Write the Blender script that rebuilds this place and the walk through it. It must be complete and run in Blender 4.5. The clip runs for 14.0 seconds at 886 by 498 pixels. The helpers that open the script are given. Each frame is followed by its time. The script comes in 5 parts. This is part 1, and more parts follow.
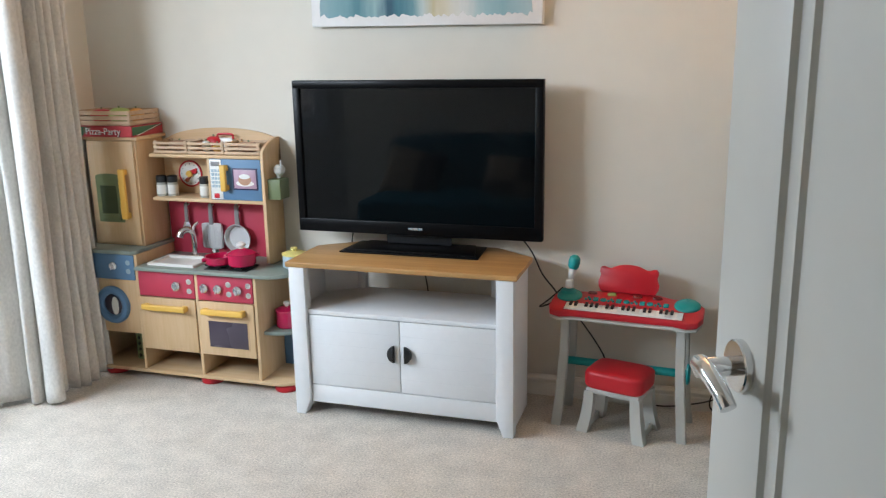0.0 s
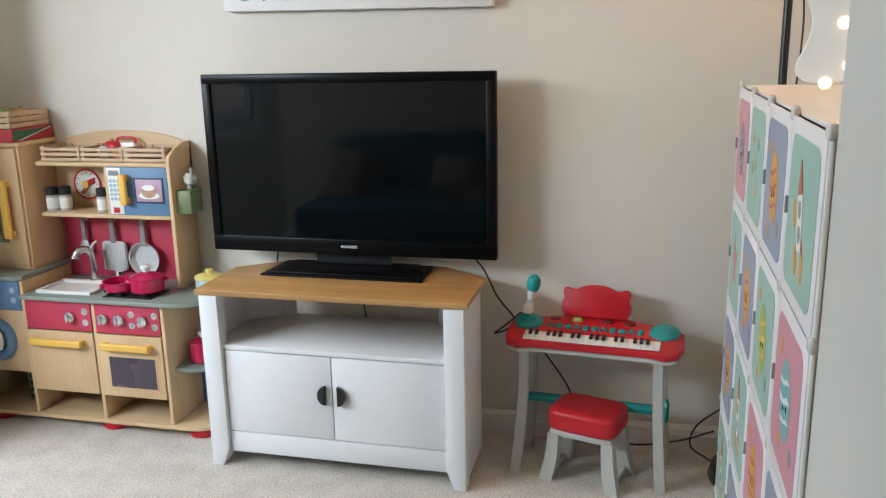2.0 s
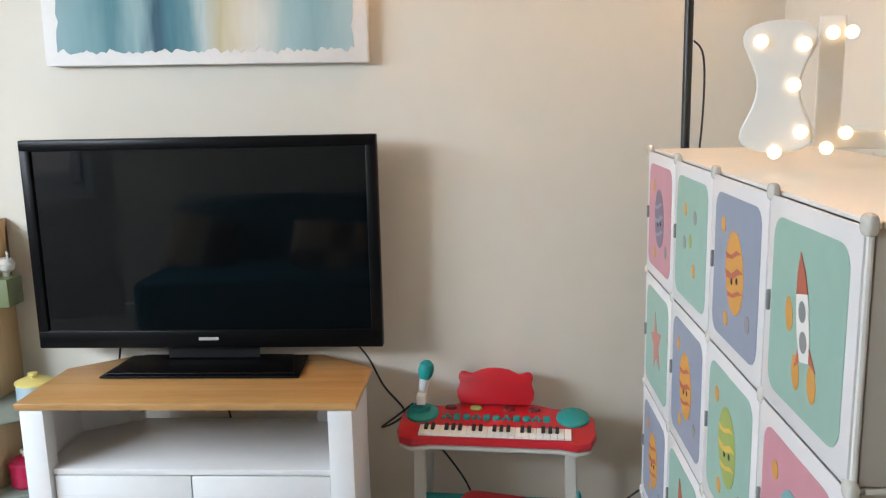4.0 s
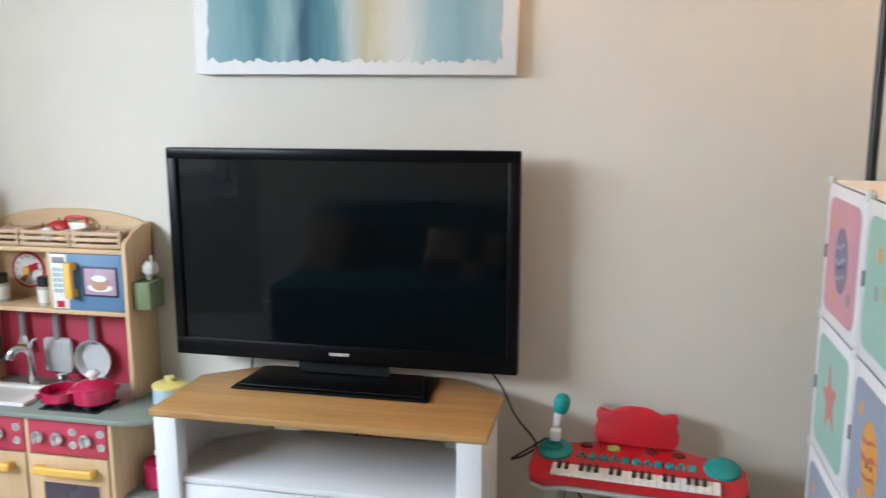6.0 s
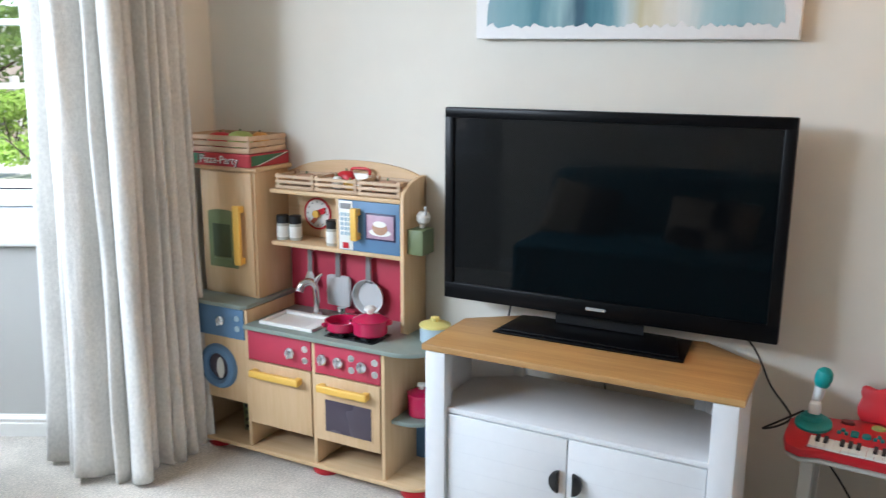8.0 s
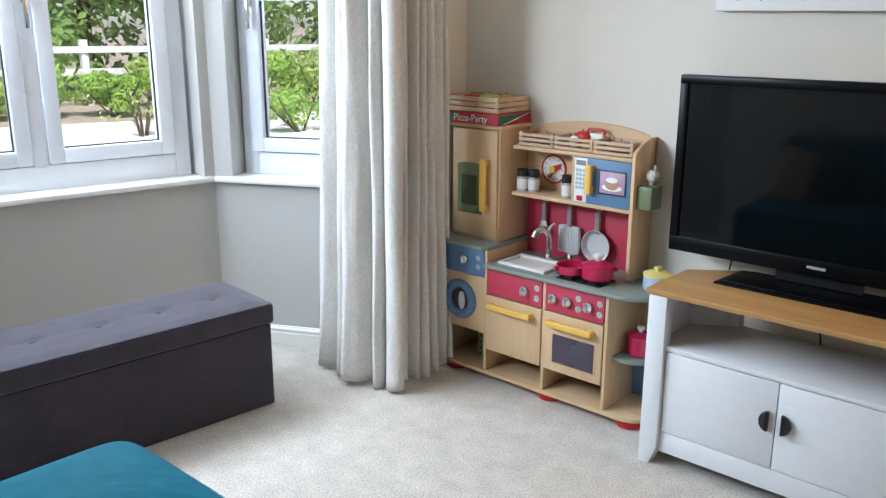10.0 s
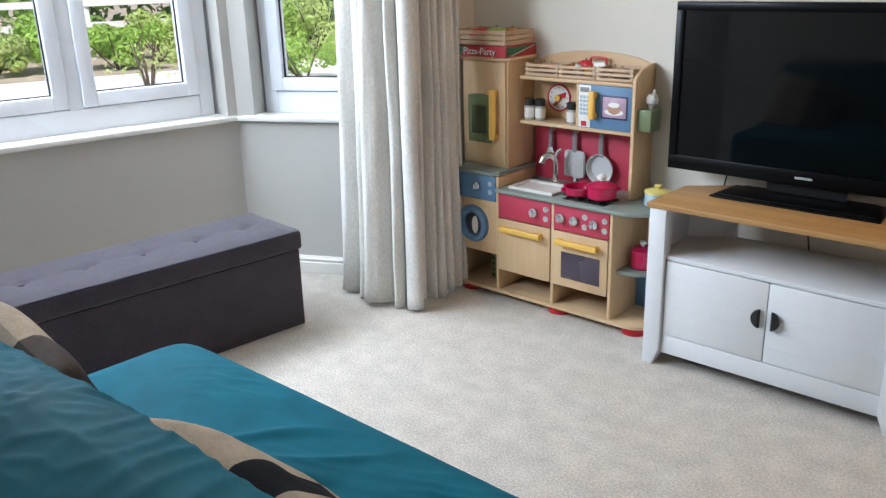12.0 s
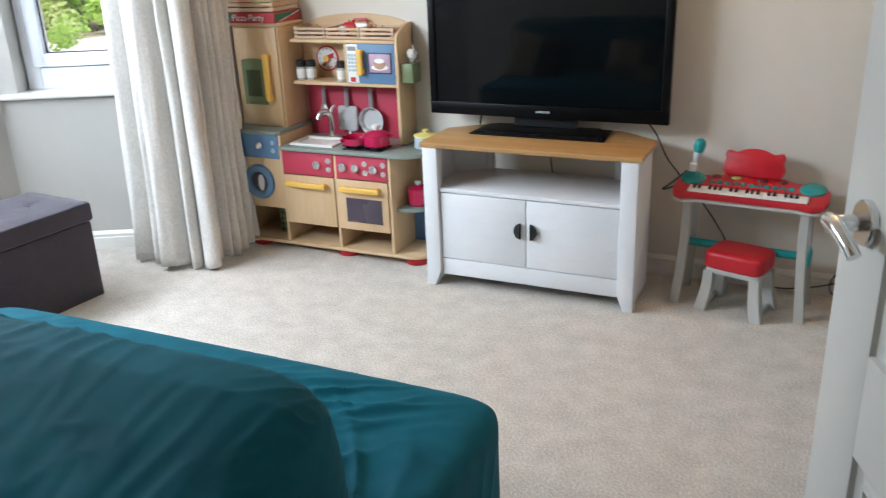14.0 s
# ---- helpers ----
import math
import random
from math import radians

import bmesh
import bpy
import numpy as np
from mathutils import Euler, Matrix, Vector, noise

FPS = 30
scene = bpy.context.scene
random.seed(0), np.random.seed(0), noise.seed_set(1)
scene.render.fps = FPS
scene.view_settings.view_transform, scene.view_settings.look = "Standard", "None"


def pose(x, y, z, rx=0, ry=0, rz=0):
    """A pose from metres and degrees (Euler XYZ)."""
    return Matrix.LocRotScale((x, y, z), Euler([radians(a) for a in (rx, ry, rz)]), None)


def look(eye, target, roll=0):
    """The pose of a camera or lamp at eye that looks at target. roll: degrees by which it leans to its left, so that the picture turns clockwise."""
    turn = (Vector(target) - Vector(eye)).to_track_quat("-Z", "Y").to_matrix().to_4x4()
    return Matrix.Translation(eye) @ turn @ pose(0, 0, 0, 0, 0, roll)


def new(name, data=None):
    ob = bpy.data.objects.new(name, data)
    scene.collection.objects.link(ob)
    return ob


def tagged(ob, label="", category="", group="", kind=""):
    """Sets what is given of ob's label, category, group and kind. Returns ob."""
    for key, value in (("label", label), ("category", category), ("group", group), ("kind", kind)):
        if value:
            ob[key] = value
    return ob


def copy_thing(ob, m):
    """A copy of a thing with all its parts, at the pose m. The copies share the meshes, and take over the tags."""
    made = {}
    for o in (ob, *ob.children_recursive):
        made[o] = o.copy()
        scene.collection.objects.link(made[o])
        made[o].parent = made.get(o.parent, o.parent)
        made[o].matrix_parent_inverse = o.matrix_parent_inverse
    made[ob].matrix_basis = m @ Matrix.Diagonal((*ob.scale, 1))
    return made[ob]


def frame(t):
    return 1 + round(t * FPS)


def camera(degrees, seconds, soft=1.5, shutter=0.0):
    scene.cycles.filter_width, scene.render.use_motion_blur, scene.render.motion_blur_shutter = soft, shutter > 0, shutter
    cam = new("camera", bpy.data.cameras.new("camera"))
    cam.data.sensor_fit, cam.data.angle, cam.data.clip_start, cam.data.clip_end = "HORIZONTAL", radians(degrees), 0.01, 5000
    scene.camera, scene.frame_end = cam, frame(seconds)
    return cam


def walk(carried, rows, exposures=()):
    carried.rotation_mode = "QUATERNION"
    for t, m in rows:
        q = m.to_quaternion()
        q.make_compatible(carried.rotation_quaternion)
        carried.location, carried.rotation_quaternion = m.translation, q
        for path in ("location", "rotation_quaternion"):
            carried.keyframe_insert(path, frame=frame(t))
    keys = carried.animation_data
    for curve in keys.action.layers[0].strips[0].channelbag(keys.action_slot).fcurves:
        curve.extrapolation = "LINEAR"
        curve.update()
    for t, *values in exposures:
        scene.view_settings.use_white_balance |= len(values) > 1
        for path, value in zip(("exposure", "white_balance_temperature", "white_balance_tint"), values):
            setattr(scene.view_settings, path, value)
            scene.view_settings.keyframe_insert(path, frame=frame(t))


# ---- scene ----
cam = camera(56.1, 14.0, 1.2, 0.35)
EXPOSURES = [(0, 0.16, 6250, 12), (1, 0.02, 6350, 12), (2, 0.18, 6400, 12), (3, 0.36, 6450, 12), (5.5, 0.34, 6200, 12), (7.5, 0.34, 6050, 12), (9, 0.14, 5950, 12), (11.5, 0.02, 6150, 13), (12.5, 0.08, 6150, 13), (14, 0.24, 6250, 13)]
PATH = [
    (0, (1.015, -3.183, 1.317), (0.432, -1.327, 0.853), -1.0),
    (0.5, (0.972, -3.087, 1.31), (0.451, -1.216, 0.835), -1.1),
    (1, (0.944, -3.022, 1.298), (0.459, -1.147, 0.799), -1.0),
    (1.5, (0.913, -2.91, 1.298), (0.435, -1.033, 0.799), -1.3),
    (2, (0.933, -2.756, 1.29), (0.458, -0.872, 0.816), -1.2),
    (2.5, (0.91, -2.653, 1.292), (0.511, -0.748, 0.829), -1.0),
    (3, (0.848, -2.573, 1.299), (0.74, -0.62, 0.883), -1.4),
    (5.5, (0.75, -2.375, 1.336), (0.561, -0.414, 0.992), 0.3),
    (6, (0.735, -2.344, 1.344), (0.315, -0.421, 0.989), -0.1),
    (6.5, (0.721, -2.333, 1.336), (0.144, -0.453, 0.97), -0.6),
    (7, (0.688, -2.378, 1.331), (0.025, -0.531, 0.946), -0.6),
    (7.5, (0.664, -2.442, 1.328), (-0.102, -0.638, 0.927), 0.1),
    (8, (0.663, -2.49, 1.338), (-0.242, -0.76, 0.905), 0.3),
    (8.5, (0.703, -2.542, 1.342), (-0.368, -0.913, 0.894), 0.3),
    (9, (0.739, -2.613, 1.353), (-0.475, -1.093, 0.889), 0.4),
    (11.5, (0.845, -3.024, 1.369), (-0.464, -1.635, 0.771), -0.7),
    (12, (0.902, -3.024, 1.344), (-0.377, -1.626, 0.705), -1.6),
    (12.5, (0.98, -3.082, 1.353), (-0.254, -1.66, 0.679), -2.4),
    (13, (1.028, -3.145, 1.367), (-0.109, -1.658, 0.664), -2.2),
    (13.5, (1.045, -3.203, 1.35), (0.042, -1.624, 0.642), -2.2),
    (14, (1.007, -3.367, 1.33), (0.205, -1.678, 0.621), -2.3),
]
walk(cam, [(t, look(eye, target, roll)) for t, eye, target, roll in PATH], EXPOSURES)

# ---- light ----
world = bpy.data.worlds.new("world")
scene.world = world
world.use_nodes = True
_wn = world.node_tree.nodes
_sky = _wn.new("ShaderNodeTexSky")
_sky.sky_type = "NISHITA"
_sky.sun_disc = False
_sky.sun_elevation, _sky.sun_rotation = radians(56), radians(114)
world.node_tree.links.new(_sky.outputs[0], _wn["Background"].inputs[0])
_wn["Background"].inputs[1].default_value = 0.15
sun = new("sun", bpy.data.lights.new("sun", "SUN"))
sun.data.energy, sun.data.angle, sun.data.color = 5.0, radians(4), (1, 0.96, 0.9)
sun.matrix_world = look((0, 0, 0), (-0.50, 0.22, -0.80))


def area(name, eye, target, w, h, watts, spread=180):
    ob = new(name, bpy.data.lights.new(name, "AREA"))
    ob.data.shape, ob.data.size, ob.data.size_y = "RECTANGLE", w, h
    ob.data.energy, ob.data.color, ob.data.spread = watts, (0.80, 0.91, 1.0), radians(spread)
    ob.matrix_world = look(eye, target)
    return ob


area("daylight_bay_front", (-2.60, -1.80, 1.87), (-0.7, -1.3, 0.0), 1.66, 0.42, 62, 140)
area("daylight_bay_return", (-2.06, -2.95, 1.87), (-0.5, -0.16, 1.0), 0.8, 0.42, 17.5, 104)
area("daylight_bay_side", (-2.00, -0.53, 1.87), (-0.9, -2.3, 0.4), 0.5, 0.42, 8)

# ---- materials ----
def mat(name, color, rough=0.6, metal=0.0, vary=0.06, scale=30.0, bump=0.0, bscale=200.0, spec=0.5, stretch=(1, 1, 1), sheen=0.0, coat=0.0, rand=0.0, bdist=0.004, ridged=False, ratio=9, broad=1.0, tint=(1, 1, 1)):
    """A procedural surface: colour broken at two scales, fine relief."""
    m = bpy.data.materials.new(name)
    m.use_nodes = True
    nt = m.node_tree
    n, l = nt.nodes, nt.links
    b = n["Principled BSDF"]
    b.inputs["Roughness"].default_value = rough
    b.inputs["Metallic"].default_value = metal
    b.inputs["Specular IOR Level"].default_value = spec
    b.inputs["Sheen Weight"].default_value = sheen
    b.inputs["Coat Weight"].default_value = coat
    b.inputs["Sheen Tint"].default_value = (*tint, 1)
    tc = n.new("ShaderNodeTexCoord")
    mp = n.new("ShaderNodeMapping")
    mp.inputs["Scale"].default_value = stretch
    l.new(tc.outputs["Object"], mp.inputs[0])
    a, c = n.new("ShaderNodeTexNoise"), n.new("ShaderNodeTexNoise")
    a.inputs["Scale"].default_value, c.inputs["Scale"].default_value = scale, scale / ratio
    a.inputs["Detail"].default_value = 4
    l.new(mp.outputs[0], a.inputs[0]), l.new(mp.outputs[0], c.inputs[0])
    ad = n.new("ShaderNodeMath")
    ad.operation = "MULTIPLY_ADD"
    ad.inputs[1].default_value = broad
    l.new(c.outputs[0], ad.inputs[0]), l.new(a.outputs[0], ad.inputs[2])
    mr = n.new("ShaderNodeMapRange")
    mr.inputs["From Min"].default_value, mr.inputs["From Max"].default_value = 0.5 + 0.5 * broad - 0.12 - 0.28 * broad, 0.5 + 0.5 * broad + 0.12 + 0.28 * broad
    mr.inputs["To Min"].default_value, mr.inputs["To Max"].default_value = 1 - vary, 1 + vary
    l.new(ad.outputs[0], mr.inputs[0])
    val = mr.outputs[0]
    if rand:
        oi = n.new("ShaderNodeObjectInfo")
        r2 = n.new("ShaderNodeMapRange")
        r2.inputs["To Min"].default_value, r2.inputs["To Max"].default_value = 1 - rand, 1 + rand
        l.new(oi.outputs["Random"], r2.inputs[0])
        mu = n.new("ShaderNodeMath")
        mu.operation = "MULTIPLY"
        l.new(val, mu.inputs[0]), l.new(r2.outputs[0], mu.inputs[1])
        val = mu.outputs[0]
    hs = n.new("ShaderNodeHueSaturation")
    hs.inputs["Color"].default_value = (*color, 1)
    l.new(val, hs.inputs["Value"])
    l.new(hs.outputs[0], b.inputs["Base Color"])
    rr = n.new("ShaderNodeMapRange")
    rr.inputs["From Min"].default_value, rr.inputs["From Max"].default_value = 0.3, 0.7
    rr.inputs["To Min"].default_value, rr.inputs["To Max"].default_value = max(0, rough - 0.06), min(1, rough + 0.06)
    l.new(c.outputs[0], rr.inputs[0]), l.new(rr.outputs[0], b.inputs["Roughness"])
    if bump:
        bn = n.new("ShaderNodeTexNoise")
        bn.inputs["Scale"].default_value, bn.inputs["Detail"].default_value = bscale, 3
        if ridged:
            bn.noise_type = "RIDGED_MULTIFRACTAL"
        l.new(mp.outputs[0], bn.inputs[0])
        bp = n.new("ShaderNodeBump")
        bp.inputs["Strength"].default_value, bp.inputs["Distance"].default_value = bump, bdist
        l.new(bn.outputs[0], bp.inputs["Height"]), l.new(bp.outputs[0], b.inputs["Normal"])
    return m


def wood(name, light, dark, axis=0, scale=9.0, rough=0.5, rings=26.0):
    """Straight-grained wood along one axis."""
    m = mat(name, light, rough, vary=0.05)
    n, l = m.node_tree.nodes, m.node_tree.links
    b = n["Principled BSDF"]
    tc = n.new("ShaderNodeTexCoord")
    mp = n.new("ShaderNodeMapping")
    s = [1.0, 1.0, 1.0]
    s[axis] = 0.06
    mp.inputs["Scale"].default_value = s
    l.new(tc.outputs["Object"], mp.inputs[0])
    w = n.new("ShaderNodeTexNoise")
    w.inputs["Scale"].default_value, w.inputs["Detail"].default_value, w.inputs["Distortion"].default_value = rings, 5, 0.6
    l.new(mp.outputs[0], w.inputs[0])
    f = n.new("ShaderNodeTexNoise")
    f.inputs["Scale"].default_value, f.inputs["Detail"].default_value = rings * 9, 2
    l.new(mp.outputs[0], f.inputs[0])
    mx = n.new("ShaderNodeMix")
    mx.data_type = "FLOAT"
    mx.inputs[0].default_value = 0.35
    l.new(w.outputs[0], mx.inputs[2]), l.new(f.outputs[0], mx.inputs[3])
    cr = n.new("ShaderNodeValToRGB")
    cr.color_ramp.elements[0].position, cr.color_ramp.elements[1].position = 0.34, 0.64
    cr.color_ramp.elements[0].color, cr.color_ramp.elements[1].color = (*dark, 1), (*light, 1)
    l.new(mx.outputs[0], cr.inputs[0]), l.new(cr.outputs[0], b.inputs["Base Color"])
    bp = n.new("ShaderNodeBump")
    bp.inputs["Strength"].default_value, bp.inputs["Distance"].default_value = 0.08, 0.002
    l.new(f.outputs[0], bp.inputs["Height"]), l.new(bp.outputs[0], b.inputs["Normal"])
    return m


M = {}
M["wall"] = mat("wall_paint", (0.69, 0.65, 0.57), 0.85, vary=0.02, scale=14, bump=0.05, bscale=320, spec=0.2)
# room wall paint darkened; shade below the bay windows is put into the colour
M["shaded_baywall"] = mat("shaded_bay_wall_paint", (0.50, 0.485, 0.45), 0.85, vary=0.02, scale=14, bump=0.05, bscale=320, spec=0.2)
M["ceiling"] = mat("ceiling_paint", (0.70, 0.69, 0.66), 0.9, vary=0.015, scale=10, bump=0.04, bscale=300, spec=0.2)
M["trim"] = mat("white_gloss_paint", (0.78, 0.76, 0.71), 0.38, vary=0.02, scale=20)
M["upvc"] = mat("white_upvc", (0.80, 0.83, 0.87), 0.3, vary=0.015, scale=12)
M["doorpaint"] = mat("door_satin_paint", (0.63, 0.615, 0.565), 0.40, vary=0.02, scale=20)
M["gasket"] = mat("black_gasket", (0.02, 0.02, 0.022), 0.6)
M["carpet"] = mat("beige_carpet", (0.585, 0.535, 0.465), 0.95, vary=0.30, scale=150, ratio=13, broad=0.34, bump=0.75, bscale=380, bdist=0.004, spec=0.1, sheen=0.2)
M["white"] = mat("white_painted_wood", (0.74, 0.75, 0.76), 0.45, vary=0.025, scale=40, bump=0.03, bscale=160)
M["oak"] = wood("oak_top", (0.50, 0.285, 0.105), (0.36, 0.185, 0.06), 0, rough=0.42)
M["beech"] = wood("beech_ply", (0.66, 0.47, 0.28), (0.58, 0.385, 0.20), 2, rough=0.5, rings=20)
M["beechx"] = wood("beech_ply_long", (0.66, 0.47, 0.28), (0.58, 0.385, 0.20), 0, rough=0.5, rings=20)
M["pale"] = wood("pale_wood", (0.58, 0.42, 0.28), (0.47, 0.32, 0.20), 0, rough=0.6, rings=30)
M["tvframe"] = mat("glossy_black_plastic", (0.003, 0.003, 0.0035), 0.34, vary=0.1, scale=20, spec=0.12)
M["tvmatte"] = mat("matt_black_plastic", (0.012, 0.012, 0.013), 0.45, vary=0.1, scale=30)
M["screen"] = mat("dark_screen_glass", (0.003, 0.0035, 0.004), 0.05, vary=0.0, spec=0.25)
M["black"] = mat("black_metal", (0.012, 0.012, 0.012), 0.35, vary=0.1)
M["chrome"] = mat("chrome", (0.72, 0.72, 0.72), 0.13, 1.0, vary=0.03, scale=30)
M["silver"] = mat("silver_plastic", (0.72, 0.76, 0.78), 0.22, 0.75, vary=0.05)
M["red"] = mat("red_plastic", (0.52, 0.012, 0.022), 0.38, vary=0.05, scale=30)
M["redpaint"] = mat("raspberry_painted_ply", (0.50, 0.045, 0.085), 0.5, vary=0.05, scale=30)
M["redgloss"] = mat("red_enamel", (0.50, 0.012, 0.075), 0.2, vary=0.05, scale=30, coat=0.3)
M["teal"] = mat("teal_plastic", (0.004, 0.26, 0.25), 0.4, vary=0.05)
M["greyplastic"] = mat("pale_grey_plastic", (0.47, 0.46, 0.42), 0.45, vary=0.03)
M["blue"] = mat("dusty_blue_paint", (0.105, 0.21, 0.35), 0.5, vary=0.06, scale=30)
M["green"] = mat("sage_green_paint", (0.16, 0.20, 0.095), 0.5, vary=0.06, scale=30)
M["counter"] = mat("grey_green_worktop", (0.23, 0.27, 0.235), 0.45, vary=0.06, scale=50)
M["yellow"] = mat("yellow_plastic", (0.78, 0.47, 0.09), 0.42, vary=0.04)
M["lemon"] = mat("pale_yellow_plastic", (0.75, 0.65, 0.22), 0.4, vary=0.04)
M["ivory"] = mat("white_plastic", (0.78, 0.77, 0.73), 0.35, vary=0.02)
M["paleblue"] = mat("pale_blue_plastic", (0.35, 0.46, 0.52), 0.4, vary=0.03)
M["greyenamel"] = mat("light_grey_enamel", (0.58, 0.58, 0.58), 0.4, vary=0.05)
M["sofa"] = mat("teal_velvet", (0.005, 0.104, 0.148), 0.75, vary=0.24, scale=16, bump=0.12, bscale=420, bdist=0.002, spec=0.12, sheen=0.03, tint=(0.25, 0.78, 1.0))
M["charcoal"] = mat("charcoal_linen", (0.046, 0.038, 0.052), 0.75, vary=0.30, scale=70, ratio=7, bump=0.5, bscale=700, sheen=0.28, spec=0.2)
M["curtain"] = mat("oatmeal_curtain", (0.64, 0.615, 0.57), 0.7, vary=0.13, scale=130, ratio=14, broad=0.5, bump=0.5, bscale=260, sheen=0.3, spec=0.35, stretch=(1, 1, 0.6))
M["tan"] = mat("tan_cushion_weave", (0.40, 0.32, 0.235), 0.9, vary=0.22, scale=150, bump=0.5, bscale=500, spec=0.1)
M["brown"] = mat("brown_cushion_velvet", (0.060, 0.045, 0.036), 0.85, vary=0.28, scale=50, bump=0.4, bscale=60, spec=0.12)
M["nearblack"] = mat("black_cushion_velvet", (0.008, 0.008, 0.009), 0.9, vary=0.12, scale=60, bump=0.2, spec=0.08)
M["glassy"] = mat("dark_tinted_plastic", (0.07, 0.055, 0.075), 0.25, vary=0.05)


# ---- mesh helpers ----
def box(bm, x0, y0, z0, x1, y1, z1, bevel=0.0, seg=2):
    r = bmesh.ops.create_cube(bm, size=1, matrix=Matrix.Translation(((x0 + x1) / 2, (y0 + y1) / 2, (z0 + z1) / 2)) @ Matrix.Diagonal((abs(x1 - x0), abs(y1 - y0), abs(z1 - z0), 1)))
    if bevel:
        es = list({e for v in r["verts"] for e in v.link_edges})
        bmesh.ops.bevel(bm, geom=es, offset=bevel, segments=seg, affect="EDGES", profile=0.5)
    return bm


def B(x0, y0, z0, x1, y1, z1, bevel=0.003, seg=2):
    return box(bmesh.new(), x0, y0, z0, x1, y1, z1, bevel, seg)


def prism(bm, outline, a, b, m=None, bevel=0.0):
    """The outline (u, v), drawn out from w = a to w = b; m lays (u, v, w) into the thing."""
    m = m or Matrix()
    lo = [bm.verts.new(m @ Vector((u, v, a))) for u, v in outline]
    hi = [bm.verts.new(m @ Vector((u, v, b))) for u, v in outline]
    fs = [bm.faces.new(lo[::-1]), bm.faces.new(hi)]
    k = len(lo)
    for i in range(k):
        fs.append(bm.faces.new((lo[i], lo[(i + 1) % k], hi[(i + 1) % k], hi[i])))
    bmesh.ops.recalc_face_normals(bm, faces=fs)
    if bevel:
        es = [e for f in fs[:2] for e in f.edges]
        bmesh.ops.bevel(bm, geom=es, offset=bevel, segments=2, affect="EDGES", profile=0.5)
    return bm


UPRIGHT = Matrix(((1, 0, 0, 0), (0, 0, 1, 0), (0, 1, 0, 0), (0, 0, 0, 1)))   # (u, v, w) -> x = u, z = v, y = w
SIDEWAYS = Matrix(((0, 0, 1, 0), (1, 0, 0, 0), (0, 1, 0, 0), (0, 0, 0, 1)))  # (u, v, w) -> y = u, z = v, x = w


def lathe(bm, profile, m=None, seg=28):
    """A turned shape round its own z axis: profile of (radius, height)."""
    m = m or Matrix()
    rings = []
    for r, z in profile:
        if r < 1e-5:
            rings.append([bm.verts.new(m @ Vector((0, 0, z)))])
        else:
            rings.append([bm.verts.new(m @ Vector((r * math.cos(2 * math.pi * i / seg), r * math.sin(2 * math.pi * i / seg), z))) for i in range(seg)])
    for a, b in zip(rings, rings[1:]):
        for i in range(seg):
            j = (i + 1) % seg
            if len(a) == 1 and len(b) == 1:
                continue
            if len(a) == 1:
                bm.faces.new((a[0], b[i], b[j]))
            elif len(b) == 1:
                bm.faces.new((a[i], a[j], b[0]))
            else:
                bm.faces.new((a[i], a[j], b[j], b[i]))
    for ring, flip in ((rings[0], True), (rings[-1], False)):
        if len(ring) > 1:
            bm.faces.new(ring[::-1] if flip else ring)
    bmesh.ops.recalc_face_normals(bm, faces=bm.faces[:])
    return bm


def L(profile, m=None, seg=28):
    return lathe(bmesh.new(), profile, m, seg)


def tube(bm, pts, r, seg=10, smooth=6):
    """A round bar along a smoothed line of points; r may be one radius or one for each point."""
    pts = [Vector(p) for p in pts]
    rs = list(r) if isinstance(r, (list, tuple)) else [r] * len(pts)
    line, rad = [], []
    for i in range(len(pts) - 1):
        p0, p1, p2, p3 = pts[max(i - 1, 0)], pts[i], pts[i + 1], pts[min(i + 2, len(pts) - 1)]
        for k in range(smooth):
            t = k / smooth
            line.append(0.5 * ((2 * p1) + (p2 - p0) * t + (2 * p0 - 5 * p1 + 4 * p2 - p3) * t * t + (3 * p1 - p0 - 3 * p2 + p3) * t ** 3))
            rad.append(rs[i] + (rs[i + 1] - rs[i]) * t)
    line.append(pts[-1]), rad.append(rs[-1])
    rings, side = [], None
    for i, p in enumerate(line):
        d = (line[min(i + 1, len(line) - 1)] - line[max(i - 1, 0)]).normalized()
        if side is None:
            side = d.orthogonal().normalized()
        side = (side - d * side.dot(d)).normalized()
        up = d.cross(side)
        rings.append([bm.verts.new(p + (side * math.cos(2 * math.pi * k / seg) + up * math.sin(2 * math.pi * k / seg)) * rad[i]) for k in range(seg)])
    for a, b in zip(rings, rings[1:]):
        for k in range(seg):
            bm.faces.new((a[k], a[(k + 1) % seg], b[(k + 1) % seg], b[k]))
    bm.faces.new(rings[0][::-1]), bm.faces.new(rings[-1])
    bmesh.ops.recalc_face_normals(bm, faces=bm.faces[:])
    return bm


def T(pts, r, seg=10, smooth=6):
    return tube(bmesh.new(), pts, r, seg, smooth)


def part(name, bm, material, parent=None, label="", smooth=True, m=None):
    """Links a bmesh as one mesh object, under its thing or part."""
    me = bpy.data.meshes.new(name)
    bm.to_mesh(me)
    bm.free()
    for mm in (material if isinstance(material, (list, tuple)) else [material]):
        me.materials.append(mm)
    if smooth:
        me.polygons.foreach_set("use_smooth", [True] * len(me.polygons))
        me.set_sharp_from_angle(angle=radians(35))
    ob = new(name, me)
    if m is not None:
        ob.matrix_basis = m
    if parent is not None:
        ob.parent = parent
    if label:
        ob["label"] = label
    return ob


def thing(name, label, category, m, group=""):
    ob = new(name)
    ob.empty_display_size = 0.1
    ob.matrix_basis = m
    return tagged(ob, label, category, group)


def structure(name, bm, material, label, smooth=False, parent=None):
    return tagged(part(name, bm, material, parent, smooth=smooth), label, kind="structure")


